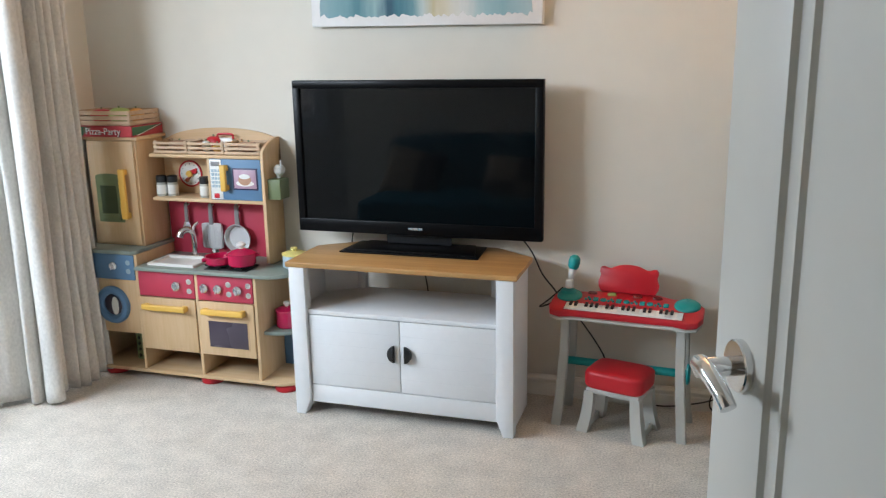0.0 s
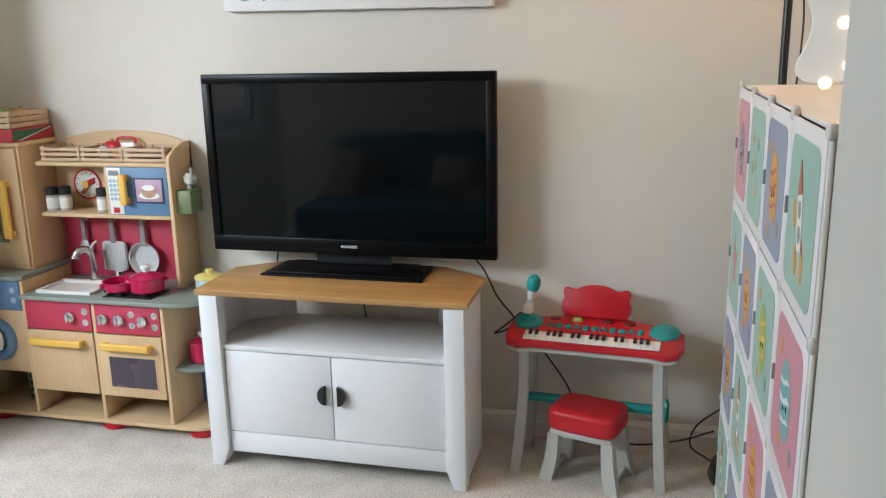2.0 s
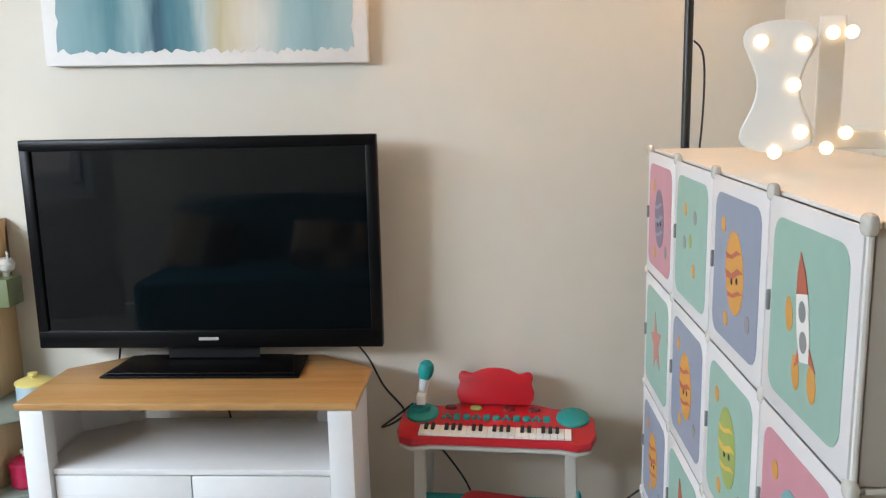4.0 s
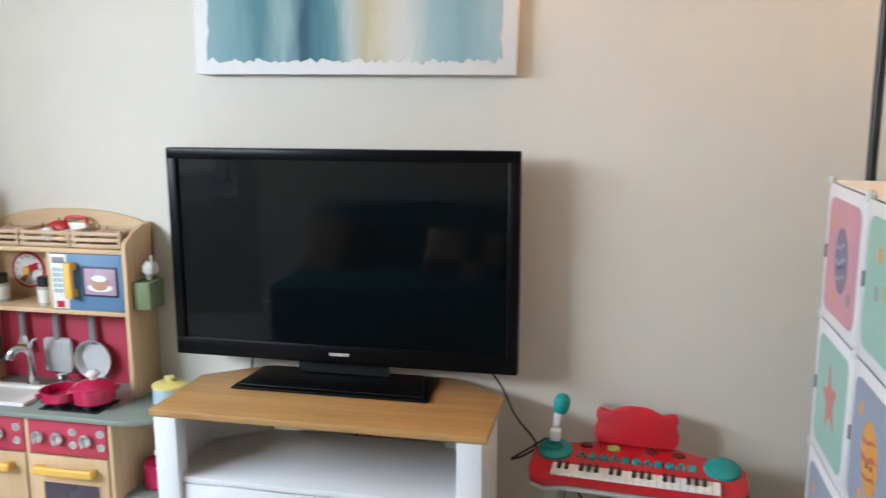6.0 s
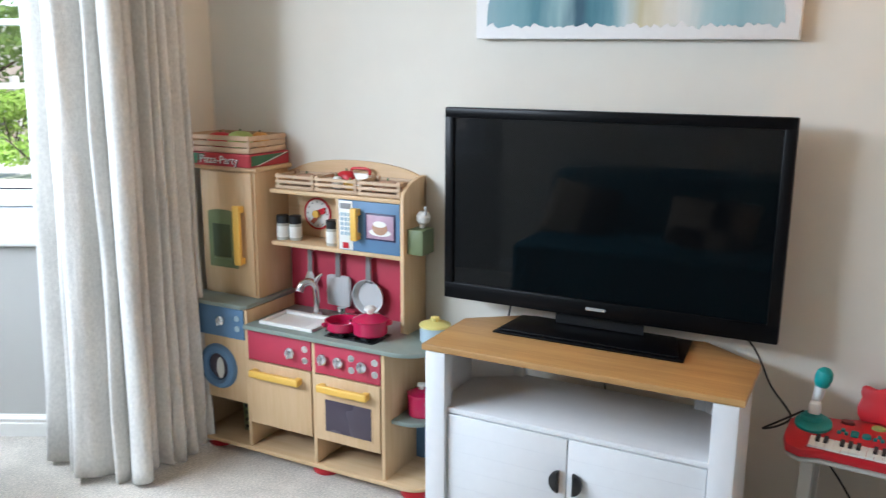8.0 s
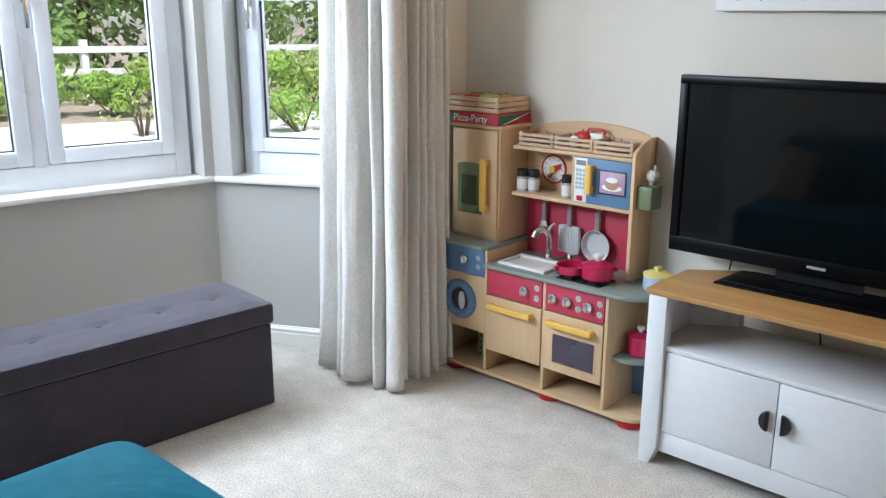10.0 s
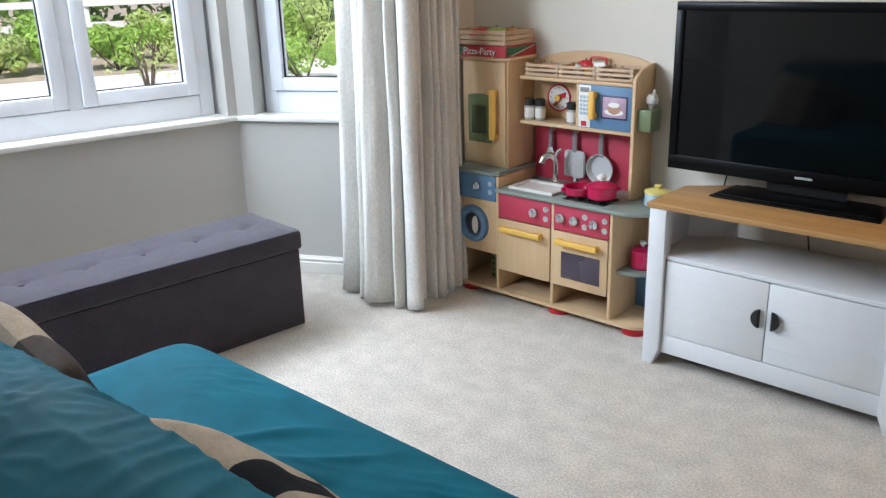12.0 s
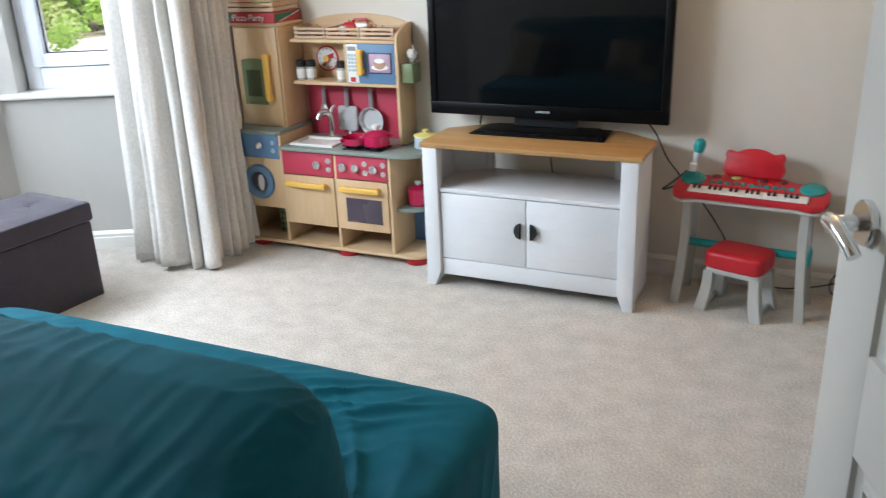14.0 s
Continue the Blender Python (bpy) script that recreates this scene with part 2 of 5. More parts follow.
def superbox(bm, sx, sy, sz, n=4.0, cuts=14, m=None, wave=None):
    """A soft block with rounded corners (a padded form), centred on the origin."""
    m = m or Matrix()
    r = bmesh.ops.create_cube(bm, size=2)
    bmesh.ops.subdivide_edges(bm, edges=list({e for v in r["verts"] for e in v.link_edges}), cuts=cuts, use_grid_fill=True)
    for v in bm.verts:
        c = v.co
        k = (abs(c.x) ** n + abs(c.y) ** n + abs(c.z) ** n) ** (1 / n)
        p = c / k
        q = Vector((p.x * sx / 2, p.y * sy / 2, p.z * sz / 2))
        if wave:
            q = wave(q)
        v.co = m @ q
    if wave:
        bmesh.ops.smooth_vert(bm, verts=bm.verts[:], factor=0.5, use_axis_x=True, use_axis_y=True, use_axis_z=True)
    return bm

# ---- the room ----
YN, XW, XE, YS, TOP = -0.16, -1.50, 1.56, -3.06, 2.40
P0 = Vector((-2.33, -0.85))                      # corner of the bay
DF = Vector((-0.157, -0.988)).normalized()       # along the bay's front
DS = Vector((0.888, 0.46)).normalized()          # along the bay's side
P1 = P0 + DF * 1.92
S_END = Vector((XW, YN - 0.26))


def seg_frame(a, d, outward):
    """A frame with u along a wall, v outwards, w up."""
    return Matrix(((d[0], outward[0], 0, a[0]), (d[1], outward[1], 0, a[1]), (0, 0, 1, 0), (0, 0, 0, 1)))


def wall_seg(name, a, b, outward, label, material, thick=0.12, z1=TOP, openings=(), z0=0.0, u0=0.0, u1=None):
    a, b = Vector(a), Vector(b)
    d = (b - a).normalized()
    n = Vector(outward).normalized()
    length = (b - a).length
    u1 = length if u1 is None else u1
    bm = bmesh.new()
    us = [u0] + [u for o in openings for u in o[:2]] + [u1]
    for i in range(0, len(us), 2):
        if us[i + 1] - us[i] > 1e-4:
            box(bm, us[i], 0, z0, us[i + 1], thick, z1)
    for o in openings:
        if o[2] > z0:
            box(bm, o[0], 0, z0, o[1], thick, o[2])
        if o[3] < z1:
            box(bm, o[0], 0, o[3], o[1], thick, z1)
    m = seg_frame(a, d, n)
    bm.transform(m)
    bmesh.ops.remove_doubles(bm, verts=bm.verts[:], dist=1e-4)
    bmesh.ops.recalc_face_normals(bm, faces=bm.faces[:])
    return structure(name, bm, material, label), m


NF, NS = Vector((DF.y, -DF.x)), Vector((-DS.y, DS.x))
LS = (S_END - P0).length
DS = (S_END - P0).normalized()
NS = Vector((-DS.y, DS.x))
wall_seg("wall_north", (XW - 0.12, YN), (XE + 0.12, YN), (0, 1), "cream painted plaster wall behind the television", M["wall"])
wall_seg("wall_east", (XE, YN), (XE, YS - 1.4), (1, 0), "cream painted plaster wall beside the toy storage", M["wall"])
wall_seg("wall_south", (XW, YS), (XE, YS), (0, -1), "cream painted plaster wall with the doorway", M["wall"], openings=((0.36 - XW, 1.41 - XW, 0, 2.06),))
wall_seg("wall_west", (XW, YN), (XW, S_END.y), (-1, 0), "short cream plaster return beside the bay", M["wall"])
_, MS = wall_seg("wall_bay_side", P0, S_END, NS, "pale plaster wall under the bay's side window", M["shaded_baywall"], 0.26, openings=((0.085, LS - 0.10, 0.715, 2.12),))
_, MF = wall_seg("wall_bay_front", P0, P1, NF, "pale plaster wall under the bay's front window", M["shaded_baywall"], 0.26, openings=((0.045, 1.86, 0.715, 2.12),), u0=-0.13)
_, MR = wall_seg("wall_bay_return", P1, (XW, YS), (-0.265, -0.964), "plain plaster wall closing the bay", M["shaded_baywall"], 0.2, openings=((0.12, 1.05, 0.715, 2.12),))
wall_seg("wall_hall_west", (0.15, YS - 0.12), (0.15, YS - 1.4), (-1, 0), "plain cream hall wall", M["wall"])
wall_seg("wall_hall_south", (0.03, YS - 1.4), (XE + 0.12, YS - 1.4), (0, -1), "plain cream hall wall", M["wall"])

room_outline = [(XE + 0.12, YN + 0.12), (XW - 0.1, YN + 0.12), (XW - 0.1, S_END.y + 0.05), (P0.x - 0.2, P0.y + 0.05), (P1.x - 0.2, P1.y - 0.05), (XW, YS - 0.15), (0.0, YS - 0.15), (0.0, YS - 1.55), (XE + 0.12, YS - 1.55)]
structure("floor", prism(bmesh.new(), room_outline, -0.12, 0.0), M["carpet"], "beige cut-pile carpet with soft footmarks")
structure("ceiling", prism(bmesh.new(), room_outline, TOP, TOP + 0.1), M["ceiling"], "plain white ceiling")


def skirting(name, a, b, inward, h=0.082):
    a, b, n = Vector(a), Vector(b), Vector(inward).normalized()
    d = (b - a).normalized()
    bm = bmesh.new()
    prof = [(0, 0), (0.016, 0), (0.016, h * 0.62), (0.013, h * 0.66), (0.013, h * 0.72), (0.0155, h * 0.76), (0.0155, h * 0.84), (0.009, h * 0.93), (0.006, h), (0, h)]
    prism(bm, prof, 0, (b - a).length)
    bm.transform(Matrix(((n.x, 0, d.x, a.x), (n.y, 0, d.y, a.y), (0, 1, 0, 0), (0, 0, 0, 1))))
    bmesh.ops.recalc_face_normals(bm, faces=bm.faces[:])
    structure(name, bm, M["trim"], "white moulded skirting board")


skirting("baseboard", (XW, YN), (XE, YN), (0, -1))
skirting("baseboard", P0, S_END, -NS)
skirting("baseboard", P0, P1, -NF)
skirting("baseboard", (XE, YN - 0.02), (XE, YS), (-1, 0))
skirting("baseboard", (XW, YN - 0.02), (XW, S_END.y), (1, 0))
skirting("baseboard", (XW, YS), (0.28, YS), (0, 1))


# ---- bay windows ----
def window(name, m, u0, u1, casements, label, z0=0.737, z1=2.11):
    w = tagged(new(name), label, kind="structure")
    w.matrix_basis = m
    bm = bmesh.new()
    f0, f1 = 0.10, 0.165
    box(bm, u0, f0, z0, u0 + 0.065, f1, z1, 0.004), box(bm, u1 - 0.065, f0, z0, u1, f1, z1, 0.004)
    box(bm, u0 + 0.065, f0, z0, u1 - 0.065, f1, z0 + 0.095, 0.004), box(bm, u0 + 0.065, f0, z1 - 0.065, u1 - 0.065, f1, z1, 0.004)
    part("window_frame", bm, M["upvc"], w, "white plastic outer frame")
    for a, b in zip(casements, casements[1:]):
        part("mullion", B(a[1], f0 - 0.004, z0 + 0.09, b[0], f1, z1 - 0.06, 0.006), M["upvc"], w)
    for a, b in casements:
        s0, s1, k = z0 + 0.10, z1 - 0.07, 0.058
        bm = bmesh.new()
        box(bm, a, f0 - 0.018, s0, a + k, f1 - 0.01, s1, 0.006), box(bm, b - k, f0 - 0.018, s0, b, f1 - 0.01, s1, 0.006)
        box(bm, a + k - 0.002, f0 - 0.017, s0, b - k + 0.002, f1 - 0.011, s0 + k, 0.006), box(bm, a + k - 0.002, f0 - 0.017, s1 - k, b - k + 0.002, f1 - 0.011, s1, 0.006)
        s = part("sash", bm, M["upvc"], w, "white opening casement")
        bm = bmesh.new()
        for q in ((a + k - 0.001, s0 + k, a + k + 0.005, s1 - k), (b - k - 0.005, s0 + k, b - k + 0.001, s1 - k), (a + k, s0 + k - 0.001, b - k, s0 + k + 0.004), (a + k, s1 - k - 0.004, b - k, s1 - k + 0.001)):
            box(bm, q[0], f0 + 0.008, q[1], q[2], f0 + 0.018, q[3])
        part("gasket", bm, M["gasket"], s)
        g = part("pane", B(a + k - 0.004, f0 + 0.012, s0 + k - 0.004, b - k + 0.004, f0 + 0.016, s1 - k + 0.004, 0), M["glass"], s, smooth=False)
        g.visible_shadow = False
        part("glazing_bar", B(a + k, f0 + 0.002, 1.462, b - k, f0 + 0.03, 1.484, 0.003), M["upvc"], s)
    return w


gm = bpy.data.materials.new("clear_glass")
gm.use_nodes = True
_n, _l = gm.node_tree.nodes, gm.node_tree.links
_t, _g, _mx = _n.new("ShaderNodeBsdfTransparent"), _n.new("ShaderNodeBsdfGlossy"), _n.new("ShaderNodeMixShader")
_g.inputs["Roughness"].default_value = 0.02
_mx.inputs[0].default_value = 0.03
_l.new(_t.outputs[0], _mx.inputs[1]), _l.new(_g.outputs[0], _mx.inputs[2]), _l.new(_mx.outputs[0], _n["Material Output"].inputs[0])
M["glass"] = gm

WF = window("window_1", MF, 0.062, 1.845, ((0.13, 0.632), (0.690, 1.19), (1.25, 1.775)), "white plastic three-casement bay window looking on shrubs")
WS = window("window_2", MS, 0.095, LS - 0.11, ((0.14, LS - 0.18),), "white plastic side window of the bay")
WR = window("window_3", MR, 0.13, 1.04, ((0.20, 0.97),), "white plastic side window of the bay, out of sight")
for w, u, z in ((WS, 0.168, 1.47), (WF, 0.66, 1.47)):
    h = part("window_handle", B(u - 0.012, 0.062, z - 0.03, u + 0.012, 0.08, z + 0.03, 0.004), M["chrome"], w, "chrome window handle")
    part("lever", B(u - 0.009, 0.045, z - 0.12, u + 0.009, 0.062, z + 0.01, 0.005), M["chrome"], h)

# sill boards with a rounded nose, mitred at the corner
mit = 0.027
for nm, m, L0, L1, sgn in (("window_sill_front", MF, -0.008, 1.92, 1), ("window_sill_side", MS, -0.008, LS, 1)):
    bm = bmesh.new()
    prism(bm, [(L0, -mit), (L1, -mit), (L1, 0.11), (0.05, 0.11)], 0.714, 0.738, bevel=0.006)
    bm.transform(m)
    bmesh.ops.recalc_face_normals(bm, faces=bm.faces[:])
    structure(nm, bm, M["trim"], "white gloss painted window board", smooth=True)

# ---- curtain ----
def along(path, u):
    """The place and the direction at the fraction u of a line of points."""
    pts = [Vector(p) for p in path]
    seg = [(b - a).length for a, b in zip(pts, pts[1:])]
    r, k = u * sum(seg), 0
    while k < len(seg) - 1 and r > seg[k]:
        r -= seg[k]
        k += 1
    return pts[k].lerp(pts[k + 1], r / seg[k])


def curtain(name, high, low, label, top=2.30):
    nu, nv = 300, 60
    edges = [0.0, 0.145, 0.275, 0.415, 0.495, 0.60, 0.675, 0.745, 0.81, 0.87, 0.935, 1.0]
    deep = [0.050, 0.040, 0.082, 0.052, 0.086, 0.040, 0.040, 0.036, 0.036, 0.034, 0.030]
    bm, grid = bmesh.new(), []
    for j in range(nv + 1):
        v = j / nv
        row = []
        at = [e + (0.0 if k in (0, len(edges) - 1) else 0.013 * math.sin(2.6 * v + 5.1 * k) + 0.010 * noise.noise(Vector((k * 3.7, v * 3.2, 2)))) for k, e in enumerate(edges)]
        w = min(1.0, v / 0.62)
        for i in range(nu + 1):
            u = i / nu
            lo_p, hi_p = along(low, u), along(high, u)
            p = lo_p.lerp(hi_p, w * (2 - w))
            q = along(low, min(1, u + 0.04)) - along(low, max(0, u - 0.04))
            n = Vector((q.y, -q.x)).normalized()
            k = max(0, min(len(deep) - 1, sum(1 for e in at if e <= u) - 1))
            t = (u - at[k]) / (at[k + 1] - at[k])
            t = min(1, max(0, t))
            skew = t ** (1.0 + 0.35 * math.sin(k * 2.3))
            swell = 1.0 + 0.22 * noise.noise(Vector((k * 5.3, v * 2.4, 7))) + 0.22 * (1 - v) ** 2
            off = deep[k] * swell * math.sin(math.pi * skew) ** 0.75
            off += 0.012 * math.sin(math.pi * t) * noise.noise(Vector((u * 22, v * 5, 4))) + 0.0012 * noise.noise(Vector((u * 60, v * 30, 3)))
            p = p + n * (off - 0.035)
            z = 0.016 + (top - 0.016) * v + 0.010 * math.sin(u * 21 + 1) * (1 - v) ** 8
            row.append(bm.verts.new((p.x, p.y, z)))
        grid.append(row)
    for a, b in zip(grid, grid[1:]):
        for i in range(nu):
            bm.faces.new((a[i], a[i + 1], b[i + 1], b[i]))
    c = thing(name, label, "curtain", Matrix())
    o = part("drape", bm, M["curtain"], c)
    o.data.polygons.foreach_set("use_smooth", [True] * len(o.data.polygons))
    md = o.modifiers.new("thick", "SOLIDIFY")
    md.thickness = 0.003
    part("curtain_pole", T([(-1.78, -0.86, 2.33), (-1.55, -0.80, 2.33), (-1.40, -0.70, 2.33), (-1.38, -0.42, 2.33)], 0.012), M["chrome"], c, "slim metal pole above the view")
    return c


curtain("curtain", [(-1.755, -0.74), (-1.52, -0.755), (-1.40, -0.72), (-1.355, -0.56), (-1.365, -0.40)], [(-1.770, -0.775), (-1.53, -0.795), (-1.375, -0.755), (-1.335, -0.56), (-1.34, -0.40)], "full-length oatmeal curtain drawn back in deep folds")


# ---- ottoman bench ----
def ottoman(m):
    o = thing("ottoman_bench", "long charcoal fabric storage ottoman with buttoned lid", "ottoman", m)
    part("box", B(0.006, -1.10, 0.0, 0.366, -0.006, 0.315, 0.006), M["charcoal"], o)
    bm = bmesh.new()
    box(bm, 0, -1.11, 0.318, 0.375, 0.005, 0.392, 0.012, 3)
    lid = part("lid", bm, M["charcoal"], o)
    # padded top with button dimples
    bm = bmesh.new()
    nx, ny = 24, 66
    btn = [(0.19, -0.14 - 0.208 * k) for k in range(5)]
    g = []
    for i in range(nx + 1):
        r = []
        for j in range(ny + 1):
            x, y = 0.004 + 0.367 * i / nx, -1.106 + 1.107 * j / ny
            e = min(1, min(i, nx - i) / 3) * min(1, min(j, ny - j) / 3)
            z = 0.3925 + 0.010 * e
            for bx, by in btn:
                dd = math.hypot(x - bx, y - by)
                z -= 0.011 * math.exp(-(dd / 0.028) ** 2) * e
                ang = math.atan2(y - by, x - bx)
                z -= 0.004 * math.exp(-(dd / 0.07) ** 2) * max(0, math.cos(4 * ang)) * e
            r.append(bm.verts.new((x, y, z)))
        g.append(r)
    for a, b in zip(g, g[1:]):
        for j in range(ny):
            bm.faces.new((a[j], b[j], b[j + 1], a[j + 1]))
    part("padding", bm, M["charcoal"], lid)
    for bx, by in btn:
        part("button", L([(0.0, 0.0), (0.010, 0.001), (0.011, 0.004), (0.007, 0.008), (0, 0.009)], Matrix.Translation((bx, by, 0.389)), 14), M["charcoal"], lid)
    return o


ottoman(pose(-1.968, -1.085, 0, 0, 0, -4.5))


# ---- television stand ----
def tv_stand(m):
    o = thing("tv_stand", "white painted television stand with an oak top", "tv stand", m)
    top = [(-0.4265, -0.205), (0.4265, -0.205), (0.4265, 0.065), (0.27, 0.185), (-0.27, 0.185), (-0.4265, 0.065)]
    part("tabletop", prism(bmesh.new(), top, 0.567, 0.586, bevel=0.003), M["oak"], o, "oiled oak top with clipped back corners")
    for s in (-1, 1):
        e = 0.415
        leg = [(s * e, 0), (s * (e - 0.036), 0), (s * (e - 0.060), 0.062), (s * (e - 0.060), 0.566), (s * e, 0.566)]
        part("leg", prism(bmesh.new(), leg, -0.205, -0.157, UPRIGHT, 0.002), M["white"], o)
        part("side_panel", prism(bmesh.new(), [(s * (e - 0.002), -0.156), (s * 0.393, -0.156), (s * 0.393, 0.055), (s * (e - 0.002), 0.047)], 0.02, 0.566), M["white"], o)
        part("back_panel", prism(bmesh.new(), [(s * 0.405, 0.056), (s * 0.26, 0.164), (s * 0.252, 0.152), (s * 0.391, 0.048)], 0.03, 0.566), M["white"], o)
        part("rear_leg", B(s * 0.272 - 0.016, 0.125, 0.0, s * 0.272 + 0.016, 0.150, 0.566), M["white"], o)
    part("shelf", prism(bmesh.new(), [(-0.353, -0.188), (0.353, -0.188), (0.392, -0.155), (0.392, 0.047), (0.25, 0.150), (-0.25, 0.150), (-0.392, 0.047), (-0.392, -0.155)], 0.390, 0.406, bevel=0.002), M["white"], o)
    part("bottom_panel", B(-0.36, -0.18, 0.10, 0.36, 0.13, 0.115), M["white"], o)
    part("plinth", B(-0.353, -0.190, 0.048, 0.353, -0.172, 0.116, 0.002), M["white"], o)
    part("back_board", B(-0.24, 0.154, 0.10, 0.24, 0.162, 0.39), M["white"], o)
    for a, b, hx in ((-0.351, -0.0015, -0.028), (0.0015, 0.351, 0.029)):
        d = part("door", B(a, -0.19, 0.119, b, -0.173, 0.387, 0.002), M["white"], o)
        for c in (0.172, 0.226, 0.280, 0.334):
            part("groove", B(a + 0.004, -0.1903, c - 0.0006, b - 0.004, -0.1895, c + 0.0006, 0), M["groove"], d)
        # half-moon cup pull
        s = 1 if hx < 0 else -1
        bm = bmesh.new()
        outl = [(s * 0.010, -0.031)] + [(s * (0.010 - 0.027 * math.cos(t)), 0.031 * math.sin(t)) for t in [math.radians(-80 + 16 * k) for k in range(11)]] + [(s * 0.010, 0.031)]
        prism(bm, outl, -0.208, -0.190, UPRIGHT, 0.005)
        part("handle", bm, M["black"], d, "black metal half-moon cup pull", m=pose(hx, 0, 0.268))
    return o


M["groove"] = mat("groove_shade", (0.70, 0.71, 0.72), 0.6)
tv_stand(pose(0.0245, -0.374, 0, 0, 0, 0))


# ---- television ----
def television(m):
    o = thing("television", "black flat-screen television, switched off, on the stand", "television", m)
    W, Z0, Z1 = 0.481, 0.641, 1.217
    bz = 0.030
    bm = bmesh.new()
    box(bm, -W, -0.030, Z0, W, 0.004, Z0 + 0.050, 0.004), box(bm, -W, -0.030, Z1 - bz, W, 0.004, Z1, 0.004)
    box(bm, -W, -0.0298, Z0 + 0.046, -W + bz, 0.004, Z1 - bz + 0.004, 0.004), box(bm, W - bz, -0.0298, Z0 + 0.046, W, 0.004, Z1 - bz + 0.004, 0.004)
    part("bezel", bm, M["tvframe"], o, "glossy black bezel")
    part("screen", B(-W + bz - 0.002, -0.022, Z0 + 0.048, W - bz + 0.002, -0.016, Z1 - bz + 0.002, 0), M["screen"], o, "dark blank screen", smooth=False)
    bm = bmesh.new()
    prism(bm, [(-0.014, Z0 + 0.01), (0.004, Z0 + 0.004), (0.004, Z1 - 0.004), (-0.014, Z1 - 0.01)], -W + 0.008, W - 0.008, SIDEWAYS)
    prism(bm, [(0.004, Z0 + 0.05), (0.055, Z0 + 0.09), (0.055, Z1 - 0.16), (0.004, Z1 - 0.08)], -0.34, 0.34, SIDEWAYS, 0.006)
    part("back_cover", bm, M["tvmatte"], o)
    part("logo_bar", B(-0.028, -0.0312, Z0 + 0.022, 0.028, -0.0298, Z0 + 0.031, 0), M["silver"], o, "small silver maker's mark")
    bm = bmesh.new()
    prism(bm, [(-0.270, -0.130), (0.270, -0.130), (0.255, 0.055), (-0.255, 0.055)], 0.5872, 0.594, bevel=0.003)
    prism(bm, [(-0.255, -0.118), (0.255, -0.118), (0.215, 0.045), (-0.215, 0.045)], 0.594, 0.600, bevel=0.003)
    st = part("stand", bm, M["tvframe"], o, "flat glossy black foot")
    part("neck", prism(bmesh.new(), [(-0.13, 0.006), (0.13, 0.006), (0.11, 0.045), (-0.11, 0.045)], 0.600, 0.70, bevel=0.004), M["tvmatte"], st)
    return o


television(pose(0.003, -0.272, 0, 0, 0, 0))


# ---- canvas picture ----
def canvas(m):
    o = thing("canvas_picture", "abstract canvas with dripping teal, blue and cream stripes", "picture", m)
    part("frame", B(-0.455, -0.040, 0, 0.455, -0.002, 0.62, 0.003), M["canvas"], o)
    cols = [(0.24, 0.37, 0.40), (0.18, 0.33, 0.36), (0.07, 0.20, 0.235), (0.26, 0.40, 0.42), (0.025, 0.085, 0.125), (0.045, 0.155, 0.20), (0.11, 0.25, 0.29), (0.46, 0.54, 0.54), (0.47, 0.42, 0.26), (0.58, 0.54, 0.42), (0.60, 0.60, 0.56), (0.30, 0.44, 0.46), (0.22, 0.36, 0.39), (0.36, 0.47, 0.48)]
    at = [0.0, 0.10, 0.19, 0.27, 0.345, 0.395, 0.445, 0.50, 0.56, 0.61, 0.68, 0.78, 0.88, 0.97]
    mm = mat("watercolour_stripes", (1, 1, 1), 0.7, vary=0.1, bump=0.15, bscale=160)
    n, l = mm.node_tree.nodes, mm.node_tree.links
    tc, mp, no, sx = n.new("ShaderNodeTexCoord"), n.new("ShaderNodeMapping"), n.new("ShaderNodeTexNoise"), n.new("ShaderNodeSeparateXYZ")
    mp.inputs["Scale"].default_value = (9, 1, 1.6)
    no.inputs["Scale"].default_value, no.inputs["Detail"].default_value = 3.0, 6
    l.new(tc.outputs["Object"], mp.inputs[0]), l.new(mp.outputs[0], no.inputs[0]), l.new(tc.outputs["Object"], sx.inputs[0])
    ma, mb = n.new("ShaderNodeMath"), n.new("ShaderNodeMath")
    ma.operation = mb.operation = "MULTIPLY_ADD"
    ma.inputs[1].default_value, ma.inputs[2].default_value = 0.10, -0.05
    mb.inputs[1].default_value = 1.2
    l.new(no.outputs[0], ma.inputs[0]), l.new(sx.outputs[0], mb.inputs[0])
    ad = n.new("ShaderNodeMath")
    ad.inputs[1].default_value = 0.5
    l.new(ma.outputs[0], mb.inputs[2]), l.new(mb.outputs[0], ad.inputs[0])
    cr = n.new("ShaderNodeValToRGB")
    el = cr.color_ramp.elements
    el[0].position, el[0].color = at[0], (*cols[0], 1)
    el[1].position, el[1].color = at[-1], (*cols[-1], 1)
    for p, c in zip(at[1:-1], cols[1:-1]):
        e = el.new(p)
        e.color = (*c, 1)
    l.new(ad.outputs[0], cr.inputs[0]), l.new(cr.outputs[0], n["Principled BSDF"].inputs["Base Color"])
    rnd = random.Random(11)
    k = 90
    lo = [(-0.418 + 0.836 * q / k, 0.030 + 0.012 * rnd.random() + 0.012 * noise.noise(Vector((q * 0.35, 0, 0)))) for q in range(k + 1)]
    side = [(0.418 - 0.010 * rnd.random(), 0.05 + 0.53 * q / 24) for q in range(1, 25)]
    side2 = [(-0.418 + 0.010 * rnd.random(), 0.05 + 0.53 * q / 24) for q in range(24, 0, -1)]
    part("painting", prism(bmesh.new(), lo + side + side2, -0.0412, -0.0385, UPRIGHT), mm, o, "blended teal, navy and cream brush strokes", smooth=False)
    return o


